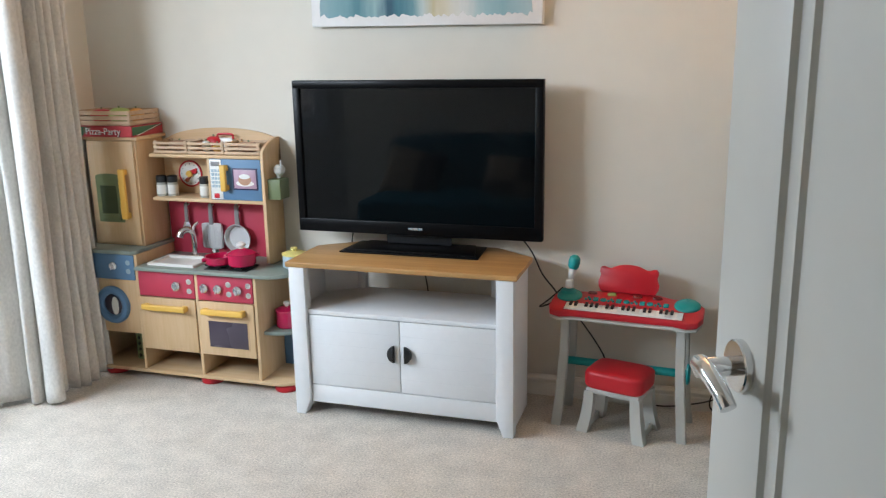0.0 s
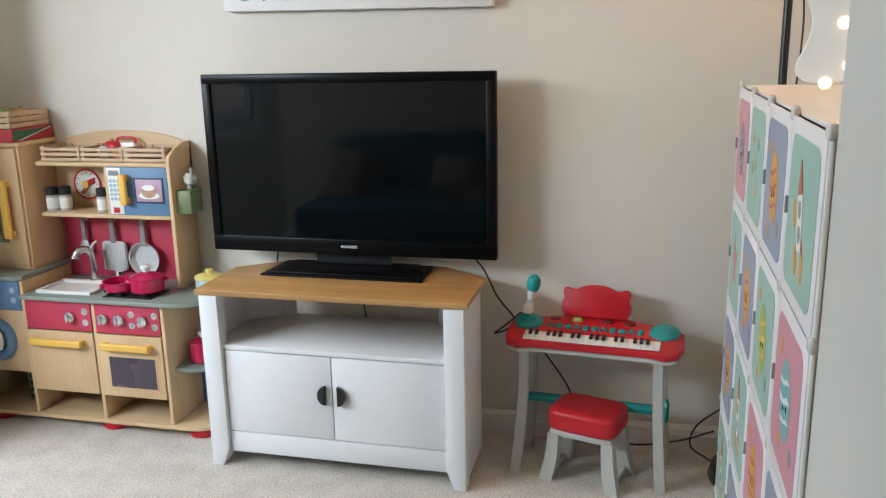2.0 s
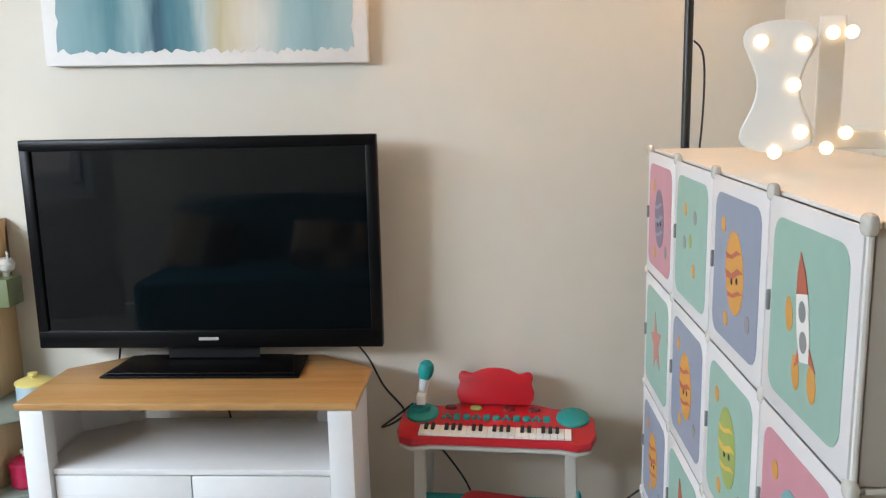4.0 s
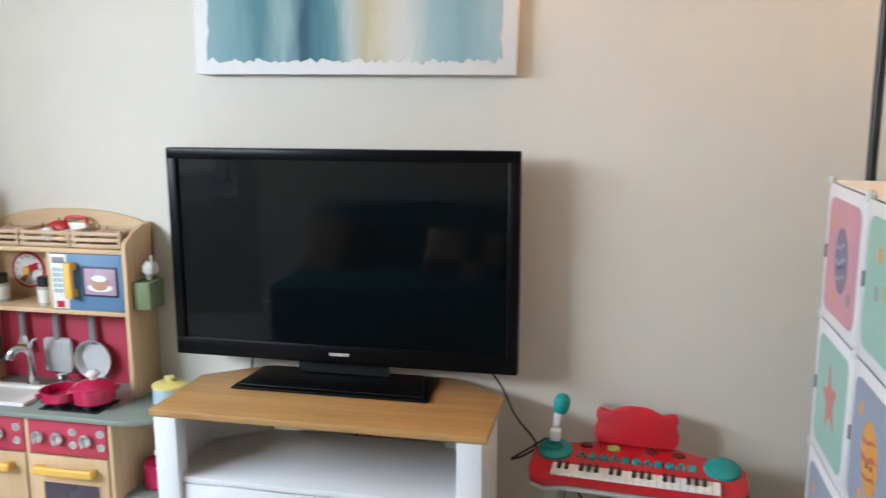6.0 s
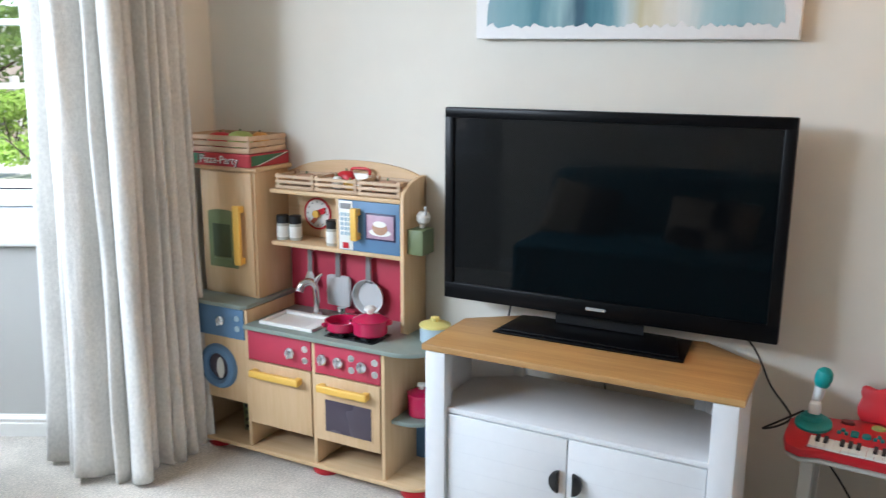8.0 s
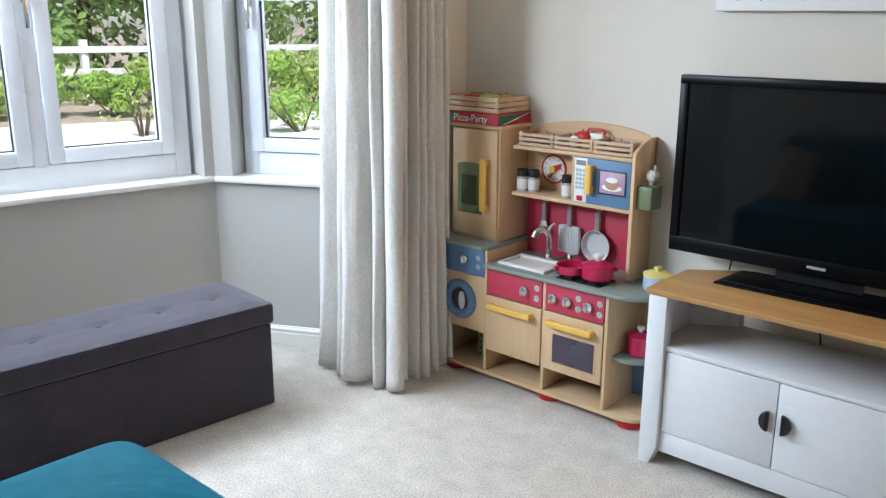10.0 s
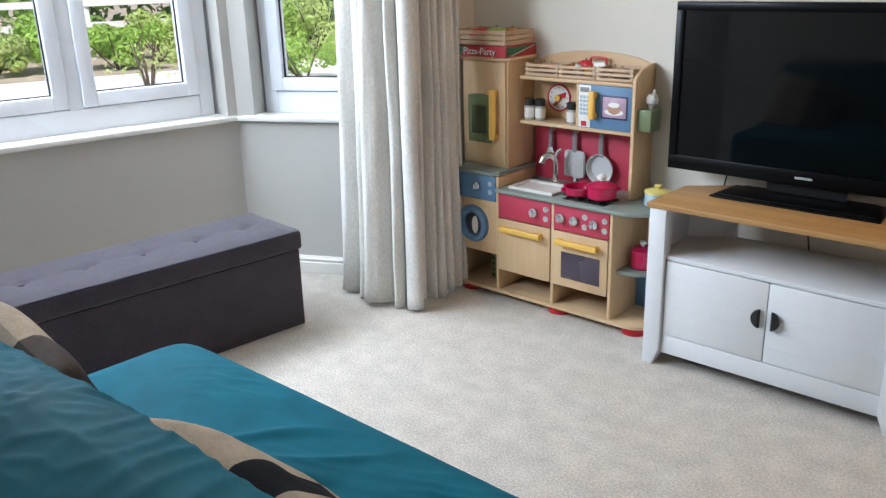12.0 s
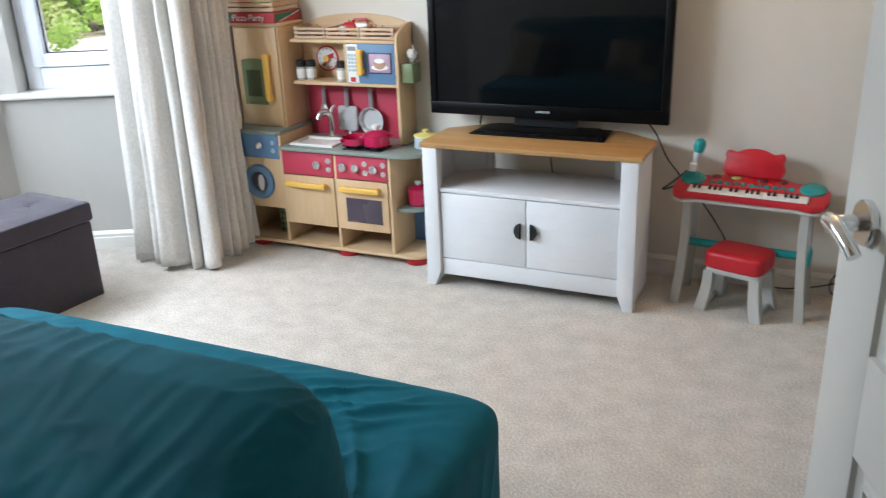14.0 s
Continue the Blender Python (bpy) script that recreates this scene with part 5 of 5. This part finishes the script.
# ---- toy keyboard ----
def toy_keyboard(m):
    o = thing("toy_keyboard", "red and teal toy piano keyboard on grey legs", "toy keyboard", m)
    # sloping body
    outline = [(-0.262, -0.06), (-0.250, -0.098), (-0.215, -0.112), (-0.17, -0.100), (0.17, -0.100), (0.215, -0.112), (0.250, -0.098), (0.265, -0.06), (0.262, 0.02), (0.235, 0.055), (0.15, 0.066), (0.10, 0.085), (-0.10, 0.085), (-0.15, 0.066), (-0.235, 0.055), (-0.262, 0.02)]
    sl = Matrix(((1, 0, 0, 0), (0, 1, 0, 0), (0, 0.17, 1, 0.432), (0, 0, 0, 1)))
    b = part("body", prism(bmesh.new(), outline, -0.008, 0.016, sl, 0.008), M["red"], o, "glossy red plastic body")
    part("underside", prism(bmesh.new(), [(x * 0.985, y * 0.98 - 0.001) for x, y in outline], -0.020, -0.0085, sl, 0.004), M["greyplastic"], o)
    part("key_bed", prism(bmesh.new(), [(-0.205, -0.097), (0.205, -0.097), (0.205, -0.048), (-0.205, -0.048)], 0.0155, 0.018, sl), M["boxred"], b, smooth=False)
    n = 22
    for k in range(n):
        x = -0.200 + 0.400 * k / n
        part("white_key", prism(bmesh.new(), [(x + 0.0006, -0.096), (x + 0.400 / n - 0.0006, -0.096), (x + 0.400 / n - 0.0006, -0.052), (x + 0.0006, -0.052)], 0.018, 0.0235, sl), M["ivory"], b, smooth=False)
        if k % 7 in (0, 1, 3, 4, 5) and k < n - 1:
            xb = x + 0.400 / n
            part("black_key", prism(bmesh.new(), [(xb - 0.0048, -0.076), (xb + 0.0048, -0.076), (xb + 0.0048, -0.052), (xb - 0.0048, -0.052)], 0.0236, 0.030, sl), M["tvmatte"], b, smooth=False)
    for k in range(11):
        x = -0.135 + 0.027 * k
        bmx = bmesh.new()
        if k % 3 == 0:
            for q in range(3):
                lathe(bmx, [(0, 0.015), (0.0050, 0.015), (0.0045, 0.021), (0, 0.021)], sl @ Matrix.Translation((x - 0.008 + 0.008 * q, -0.004 + 0.013 * (q % 2), 0)), 12)
        elif k % 3 == 1:
            for y in (-0.008, 0.001, 0.010):
                lathe(bmx, [(0, 0.015), (0.0095, 0.015), (0.009, 0.020), (0, 0.021)], sl @ Matrix.Translation((x, y, 0)) @ Matrix.Diagonal((1, 0.42, 1, 1)), 14)
        else:
            lathe(bmx, [(0, 0.015), (0.0115, 0.015), (0.010, 0.021), (0, 0.022)], sl @ Matrix.Translation((x, 0.001, 0)), 16)
        part("buttons", bmx, M["teal"], b, "teal rubber buttons")
    for x, y in ((-0.205, 0.012), (0.205, 0.012)):
        part("drum_pad", L([(0, 0.014), (0.045, 0.014), (0.044, 0.022), (0.036, 0.028), (0, 0.031)], sl @ Matrix.Translation((x, y, 0)), 32), M["teal"], b, "round teal drum pad")
    for x in (-0.13, -0.06, 0.03, 0.10):
        part("light_button", L([(0, 0.014), (0.018, 0.014), (0.015, 0.022), (0, 0.023)], sl @ Matrix.Translation((x, 0.048, 0)) @ Matrix.Diagonal((1, 0.55, 1, 1)), 20), M["brownred"] if x != -0.06 else M["d_green"], b)
    # scalloped music rest
    half = [(0.096, 0.0), (0.106, 0.018), (0.108, 0.036), (0.103, 0.050), (0.100, 0.060), (0.104, 0.072), (0.103, 0.084), (0.096, 0.091), (0.086, 0.091), (0.075, 0.087), (0.064, 0.086), (0.052, 0.091), (0.038, 0.097), (0.020, 0.101), (0.0, 0.102)]
    pts = half + [(-x, z) for x, z in half[-2::-1]]
    part("music_rest", prism(bmesh.new(), pts, -0.008, 0.008, UPRIGHT, 0.004), M["red"], o, "scalloped red music rest", m=pose(-0.008, 0.070, 0.462, -12))
    # legs, rail
    for s in (-1, 1):
        for y0, y1, nm in ((-0.075, -0.105, "front"), (0.045, 0.075, "rear")):
            bm = bmesh.new()
            n = 12
            rings = []
            for k in range(n + 1):
                t = k / n
                y = y0 + (y1 - y0) * (t ** 2)
                z = 0.410 * (1 - t)
                w = 0.030 + 0.004 * t
                x = s * (0.198 + 0.022 * t * t)
                rings.append([bm.verts.new((x + a * w / 2, y + c * 0.010, z)) for a, c in ((-1, -1), (1, -1), (1, 1), (-1, 1))])
            for a, c in zip(rings, rings[1:]):
                for q in range(4):
                    bm.faces.new((a[q], a[(q + 1) % 4], c[(q + 1) % 4], c[q]))
            bm.faces.new(rings[0][::-1]), bm.faces.new(rings[-1])
            bmesh.ops.recalc_face_normals(bm, faces=bm.faces[:])
            bmesh.ops.bevel(bm, geom=[e for e in bm.edges if abs((e.verts[0].co - e.verts[1].co).z) > 0.01], offset=0.003, segments=2, affect="EDGES")
            part("leg", bm, M["greyplastic"], o, "pale grey curved leg")
        part("rail_cap", L([(0, 0), (0.026, 0), (0.028, 0.006), (0.020, 0.012), (0, 0.013)], Matrix.Translation((s * 0.216, -0.012, 0.215)) @ pose(0, 0, 0, 0, 90 * s, 0) @ Matrix.Diagonal((1.4, 0.8, 1, 1)), 24), M["teal"], o)
    part("rail", L([(0.0145, -0.215), (0.0145, 0.215)], Matrix.Translation((0, -0.012, 0.215)) @ pose(0, 0, 0, 0, 90, 0), 20), M["teal"], o, "teal cross rail")
    # microphone on its stalk
    mx, my = -0.212, 0.018
    lean = Matrix.Translation((mx, my, 0.470)) @ pose(0, 0, 0, -4, 10, 0)
    part("mic_foot", L([(0, 0), (0.030, 0), (0.026, 0.010), (0.010, 0.016), (0, 0.016)], Matrix.Translation((mx, my, 0.462)), 24), M["teal"], o)
    mic = part("microphone", L([(0, 0.0), (0.011, 0.0), (0.010, 0.02), (0.012, 0.055), (0.0145, 0.082), (0, 0.084)], lean, 20), M["milky"], o, "translucent white toy microphone")
    part("mic_head", L([(0.014, 0.080), (0.019, 0.088), (0.0215, 0.104), (0.019, 0.121), (0.010, 0.130), (0, 0.132)], lean, 24), M["teal"], mic, "teal microphone head")
    part("clip", B(mx - 0.005, my - 0.035, 0.485, mx + 0.022, my - 0.008, 0.515, 0.005), M["ivory"], mic)
    return o


M["milky"] = mat("milky_plastic", (0.58, 0.59, 0.58), 0.3, vary=0.12, scale=60)
M["brownred"] = mat("dark_red_button", (0.14, 0.02, 0.02), 0.3)
toy_keyboard(pose(0.790, -0.335, 0, 0, 0, -5))


def stool(m):
    o = thing("toy_stool", "small grey plastic stool with a red padded seat", "stool", m)
    part("seat", superbox(bmesh.new(), 0.215, 0.165, 0.072, 6, 10, Matrix.Translation((0, 0, 0.198))), M["red"], o, "red padded seat")
    part("seat_frame", B(-0.098, -0.074, 0.145, 0.098, 0.074, 0.168, 0.008), M["greyplastic"], o)
    for s in (-1, 1):
        for q in (-1, 1):
            bm = bmesh.new()
            rings = []
            for k in range(9):
                t = k / 8
                x, y, z = s * (0.084 + 0.020 * t * t), q * (0.060 + 0.012 * t * t), 0.155 * (1 - t)
                w = 0.034 + 0.008 * t
                rings.append([bm.verts.new((x + a * w / 2, y + c * 0.016, z)) for a, c in ((-1, -1), (1, -1), (1, 1), (-1, 1))])
            for a, c in zip(rings, rings[1:]):
                for i in range(4):
                    bm.faces.new((a[i], a[(i + 1) % 4], c[(i + 1) % 4], c[i]))
            bm.faces.new(rings[0][::-1]), bm.faces.new(rings[-1])
            bmesh.ops.recalc_face_normals(bm, faces=bm.faces[:])
            part("leg", bm, M["greyplastic"], o)
        part("side_web", B(s * 0.100 - 0.006, -0.055, 0.0, s * 0.100 + 0.006, 0.055, 0.028, 0.004), M["greyplastic"], o)
    return o


stool(pose(0.782, -0.405, 0, 0, 0, -16))


# ---- cables ----
def cable(label, pts, r=0.003):
    o = thing("cable", label, "cable", pose(*pts[0]))
    p0 = Vector(pts[0])
    part("cord", T([Vector(p) - p0 for p in pts], r, 6, 6), M["cord"], o)
    return o


M["cord"] = mat("black_cable", (0.012, 0.012, 0.012), 0.5)
cable("black power cable hanging from the television", [(0.33, -0.235, 0.70), (0.42, -0.22, 0.60), (0.47, -0.215, 0.50), (0.525, -0.20, 0.42), (0.50, -0.20, 0.385), (0.46, -0.21, 0.372), (0.50, -0.235, 0.41), (0.56, -0.30, 0.478)])
cable("black cable hanging behind the toy keyboard", [(0.56, -0.215, 0.40), (0.62, -0.205, 0.32), (0.70, -0.20, 0.20), (0.76, -0.20, 0.06), (0.90, -0.21, 0.02), (1.05, -0.22, 0.05), (1.16, -0.23, 0.10)])
cable("black lamp cable looped on the carpet", [(1.20, -0.24, 0.20), (1.11, -0.235, 0.12), (1.09, -0.24, 0.05), (1.14, -0.26, 0.02), (1.19, -0.30, 0.010), (1.24, -0.34, 0.022)])
cable("black cable behind the open stand shelf", [(-0.28, -0.20, 0.70), (-0.31, -0.19, 0.55), (-0.305, -0.19, 0.42), (-0.28, -0.19, 0.20), (-0.25, -0.19, 0.02)])
cable("black cable behind the open stand shelf", [(-0.05, -0.19, 0.70), (-0.03, -0.185, 0.55), (0.00, -0.185, 0.45), (0.03, -0.187, 0.20), (0.02, -0.19, 0.02)])


# ---- floor lamp in the corner ----
def floor_lamp(m):
    o = thing("floor_lamp", "black uplighter floor lamp glowing in the corner", "lamp", m)
    part("base", L([(0, 0), (0.125, 0), (0.130, 0.014), (0.122, 0.045), (0.085, 0.075), (0.03, 0.088), (0, 0.090)], None, 40), M["black"], o, "round black base")
    part("pole", T([(0, 0, 0.03), (0, 0, 1.76)], 0.011, 14, 1), M["black"], o)
    part("shade", L([(0.015, 1.76), (0.07, 1.78), (0.13, 1.82), (0.15, 1.86), (0.145, 1.86), (0.12, 1.822), (0.06, 1.786), (0.015, 1.77)], None, 40), M["black"], o, "black bowl shade")
    part("bulb", L([(0, 1.775), (0.02, 1.78), (0.03, 1.81), (0.02, 1.835), (0, 1.842)], None, 20), M["bulb"], o, "warm glowing bulb")
    part("switch_cord", T([(0.012, -0.006, 1.43), (0.035, -0.012, 1.39), (0.038, -0.012, 1.25), (0.020, -0.010, 0.9), (0.024, -0.010, 0.2)], 0.0025, 6, 5), M["cord"], o)
    lamp = new("floor_lamp_light", bpy.data.lights.new("floor_lamp_light", "POINT"))
    lamp.data.energy, lamp.data.color, lamp.data.shadow_soft_size = 29, (1.0, 0.56, 0.26), 0.05
    lamp.matrix_world = m @ Matrix.Translation((0, 0, 1.90))
    return o


def glow(name, color, strength):
    m = mat(name, color, 0.5)
    b = m.node_tree.nodes["Principled BSDF"]
    b.inputs["Emission Color"].default_value = (*color, 1)
    b.inputs["Emission Strength"].default_value = strength
    return m


M["bulb"] = glow("warm_bulb", (1.0, 0.62, 0.30), 12)
floor_lamp(pose(1.268, -0.345, 0))


# ---- light-up letters on the storage ----
def letter(m, shape, label):
    o = thing("light_up_letter", label, "lamp", m, "light-up letters on the storage")
    part("body", prism(bmesh.new(), shape, -0.02, 0.02, UPRIGHT, 0.003), M["ivory"], o, smooth=False)
    for k in range(5):
        u, v = shape[(k * 5) % len(shape)]
        part("bulb", L([(0, 0), (0.011, 0), (0.011, 0.006), (0.007, 0.012), (0, 0.015)], Matrix.Translation((u * 0.7, -0.02, 0.014 + (v - 0.014) * 0.86)) @ pose(0, 0, 0, 90), 12), M["bulbsoft"], o)
    return o


M["bulbsoft"] = glow("small_bulb", (1.0, 0.72, 0.42), 2.0)
ring = lambda rx, rz, z: [(rx * math.cos(2 * math.pi * k / 24), z + rz * math.sin(2 * math.pi * k / 24)) for k in range(24)]
eight = [((0.075 + 0.045 * math.cos(4 * math.pi * k / 36)) * math.sin(2 * math.pi * k / 36), 0.11 - 0.11 * math.cos(2 * math.pi * k / 36)) for k in range(36)]
letter(pose(1.245, -1.075, 1.2085, 0, 0, -22), [(x * 1.05, z * 0.95) for x, z in eight], "white light-up letter with warm bulbs")
letter(pose(1.400, -1.02, 1.2085, 0, 0, -20), [(-0.07, 0), (0.07, 0), (0.07, 0.03), (-0.03, 0.03), (-0.03, 0.22), (-0.07, 0.22)], "white light-up letter with warm bulbs")


# ---- cushions ----
def cushion(m, w, h, label, seed):
    o = thing("cushion", label, "cushion", m)
    bm = bmesh.new()
    n = 26
    for side in (1, -1):
        g = []
        for i in range(n + 1):
            r = []
            for j in range(n + 1):
                u, v = 2 * i / n - 1, 2 * j / n - 1
                e = max(0, (1 - u ** 4) * (1 - v ** 4)) ** 0.55
                pin = 1 - 0.07 * (1 - abs(u) ** 2) * abs(v) ** 3
                pin2 = 1 - 0.07 * (1 - abs(v) ** 2) * abs(u) ** 3
                z = side * 0.055 * e + 0.006 * noise.noise(Vector((u * 2.4, v * 2.4, seed))) * e
                r.append(bm.verts.new((u * w / 2 * pin2, z, v * h / 2 * pin)))
            g.append(r)
        for i in range(n):
            for j in range(n):
                f = bm.faces.new((g[i][j], g[i + 1][j], g[i + 1][j + 1], g[i][j + 1]))
                if seed == 2:
                    a, b = (0 if i < 0.50 * n else 1 if i < 0.70 * n else 2), (0 if j < 0.42 * n else 1)
                    f.material_index = ((1, 0, 1), (0, 2, 0))[b][a] if side > 0 else 1
                else:
                    f.material_index = 0 if i < 0.55 * n else 1
    bmesh.ops.remove_doubles(bm, verts=bm.verts[:], dist=0.0008)
    bmesh.ops.recalc_face_normals(bm, faces=bm.faces[:])
    part("cover", bm, [M["tan"], M["brown"], M["nearblack"]], o, "patchwork velvet cover")
    return o


cushion(pose(-0.050, -2.362, 0.526, 44, 3, 0), 0.46, 0.38, "tan, brown and black patchwork cushion leaning on the backrest", 2)
cushion(pose(-0.755, -2.430, 0.548, 24, 10, 0), 0.40, 0.34, "tan and brown patchwork cushion leaning on the backrest", 1)


# ---- outdoors ----
GZ = -0.25
M["paving"] = mat("pale_gravel_drive", (0.78, 0.74, 0.68), 0.9, vary=0.12, scale=6, bump=0.5, bscale=60)
M["soil"] = mat("leaf_litter", (0.40, 0.33, 0.24), 0.95, vary=0.35, scale=5, bump=0.6, bscale=40)
M["rail"] = mat("white_fence_paint", (0.75, 0.73, 0.68), 0.6, vary=0.06, scale=8)
M["bark"] = mat("bark", (0.10, 0.075, 0.05), 0.9, vary=0.3, scale=20, bump=0.6, bscale=40)


def leafy(name, color):
    """Leaves that let some light through."""
    m = mat(name, color, 0.5, vary=0.4, scale=3.0)
    n, l = m.node_tree.nodes, m.node_tree.links
    b = n["Principled BSDF"]
    tr, mx = n.new("ShaderNodeBsdfTranslucent"), n.new("ShaderNodeMixShader")
    mx.inputs[0].default_value = 0.45
    l.new(b.inputs["Base Color"].links[0].from_socket, tr.inputs["Color"])
    l.new(b.outputs[0], mx.inputs[1]), l.new(tr.outputs[0], mx.inputs[2]), l.new(mx.outputs[0], n["Material Output"].inputs[0])
    return m


M["leaf"] = leafy("shrub_leaves", (0.42, 0.62, 0.12))
M["leafdark"] = leafy("tree_leaves", (0.26, 0.40, 0.11))
M["leafpale"] = leafy("pale_leaves", (0.54, 0.66, 0.22))
bm = bmesh.new()
bmesh.ops.create_grid(bm, x_segments=2, y_segments=2, size=400, matrix=Matrix.Translation((0, 0, GZ)))
structure("ground", bm, M["soil"], "bare earth and leaf litter outside")
def out(u, v, z=GZ):
    """A place outside: v metres from the bay, u metres along it."""
    return Vector((-2.5 - v * 0.95 + u * 0.30, -1.2 + u * 0.95 + v * 0.30, z))
bm = bmesh.new()
prism(bm, [tuple(out(u, v).xy) for u, v in ((-40, 0.6), (40, 0.6), (40, 11.5), (-40, 11.5))], GZ + 0.004, GZ + 0.02)
structure("road", bm, M["paving"], "pale sunlit gravel drive")


def leaves(bm, centre, radius, count, size, rnd, squash=0.8):
    """Small folded leaves spread through a rough ball."""
    for _ in range(count):
        d = Vector((rnd.gauss(0, 1), rnd.gauss(0, 1), rnd.gauss(0, 1))).normalized()
        p = Vector(centre) + Vector((d.x, d.y, d.z * squash)) * radius * rnd.uniform(0.55, 1.0) ** 0.6
        n = (d + Vector((rnd.uniform(-.7, .7), rnd.uniform(-.7, .7), rnd.uniform(-.2, .9)))).normalized()
        a = n.orthogonal().normalized()
        a.rotate(Matrix.Rotation(rnd.uniform(0, 6.28), 3, n))
        b = n.cross(a)
        s = size * rnd.uniform(0.6, 1.3)
        v = [bm.verts.new(p + a * s * 0.9), bm.verts.new(p + b * s * 0.42 + n * s * 0.12), bm.verts.new(p - a * s * 0.9), bm.verts.new(p - b * s * 0.42 + n * s * 0.12)]
        bm.faces.new((v[0], v[1], v[2])), bm.faces.new((v[0], v[2], v[3]))


def shrub(u, v, w, h, material, label, seed, size=0.07, count=1500):
    rnd = random.Random(seed)
    p = out(u, v)
    o = thing("shrub", label, "shrub", Matrix.Translation(p), "garden shrubs")
    bm = bmesh.new()
    for k in range(7):
        a = rnd.uniform(0, 6.28)
        tube(bm, [(0.05 * math.cos(a), 0.05 * math.sin(a), 0), (w * 0.2 * math.cos(a), w * 0.2 * math.sin(a), h * 0.4), (w * 0.35 * math.cos(a), w * 0.35 * math.sin(a), h * 0.8)], (0.02, 0.014, 0.006), 6, 3)
    part("stems", bm, M["bark"], o)
    bm = bmesh.new()
    for k in range(10):
        c = (rnd.uniform(-w / 2, w / 2), rnd.uniform(-0.4, 0.4), rnd.uniform(0.30, 0.78) * h)
        leaves(bm, c, h * rnd.uniform(0.22, 0.36), count // 10, size, rnd)
    part("foliage", bm, material, o, smooth=False)


rnd0 = random.Random(3)
for k in range(30):
    u = -10 + k * 1.0
    shrub(u, 12.6 + rnd0.uniform(-0.6, 1.2), 1.7, rnd0.uniform(0.85, 1.25), (M["leaf"], M["leafpale"], M["leaf"])[k % 3], "leafy green garden shrub by the drive", 20 + k, 0.065, 2400)
shrub(1.86, 9.3, 0.7, 0.85, M["leafpale"], "thin young shrub beside the drive", 60, 0.04, 230)
shrub(4.1, 8.7, 1.8, 0.75, M["leaf"], "low leafy shrub beside the drive", 61, 0.055, 1500)


def fence():
    o = thing("fence", "white post and rail fence behind the shrubs", "fence", Matrix.Translation(out(0, 15)))
    base = out(0, 15)
    for k in range(-6, 10):
        p = out(k * 1.9, 15) - base
        part("post", B(p.x - 0.07, p.y - 0.07, 0, p.x + 0.07, p.y + 0.07, 1.32, 0.01), M["rail"], o)
    for z in (0.62, 1.06):
        a, b = out(-12, 14.93) - base, out(18, 14.93) - base
        d = (b - a).normalized()
        n = Vector((-d.y, d.x, 0)) * 0.03
        bm = bmesh.new()
        prism(bm, [((a + n).x, (a + n).y), ((b + n).x, (b + n).y), ((b - n).x, (b - n).y), ((a - n).x, (a - n).y)], z, z + 0.13)
        part("rail", bm, M["rail"], o)


fence()


def tree(u, v, h, seed):
    rnd = random.Random(seed)
    o = thing("tree", "broad dark green tree beyond the fence", "tree", Matrix.Translation(out(u, v)), "trees beyond the fence")
    bm = bmesh.new()
    tube(bm, [(0, 0, 0), (0.1, 0.05, h * 0.3), (0.05, 0.15, h * 0.65), (0.1, 0.1, h * 0.9)], (0.22, 0.17, 0.10, 0.03), 10, 4)
    tips = []
    for k in range(9):
        a = rnd.uniform(0, 6.28)
        z = h * rnd.uniform(0.12, 0.7)
        tip = Vector((math.cos(a) * h * 0.28, math.sin(a) * h * 0.28, z + h * 0.12))
        tube(bm, [(0.05, 0.05, z), tuple(tip * 0.6 + Vector((0, 0, z * 0.4))), tuple(tip)], (0.07, 0.045, 0.015), 7, 3)
        tips.append(tip)
    part("trunk", bm, M["bark"], o)
    bm = bmesh.new()
    for tip in tips + [Vector((0, 0, h * 0.85)), Vector((0.3, 0, h * 0.7)), Vector((0.2, -.4, h * 0.15)), Vector((-.5, .4, h * 0.2))]:
        for _ in range(3):
            c = tip + Vector((rnd.uniform(-1, 1), rnd.uniform(-1, 1), rnd.uniform(-0.8, 0.8)))
            leaves(bm, c, h * rnd.uniform(0.10, 0.17), 150, 0.16, rnd)
    part("crown", bm, M["leafdark"], o, smooth=False)


for k, (u, v, h) in enumerate(((-8, 20, 7), (-4.5, 19, 6), (-1, 21, 7.5), (2.5, 19.5, 6.5), (6, 20, 7), (9.5, 19, 6.5), (13, 21, 7), (16, 20, 7))):
    tree(u, v, h, 80 + k)
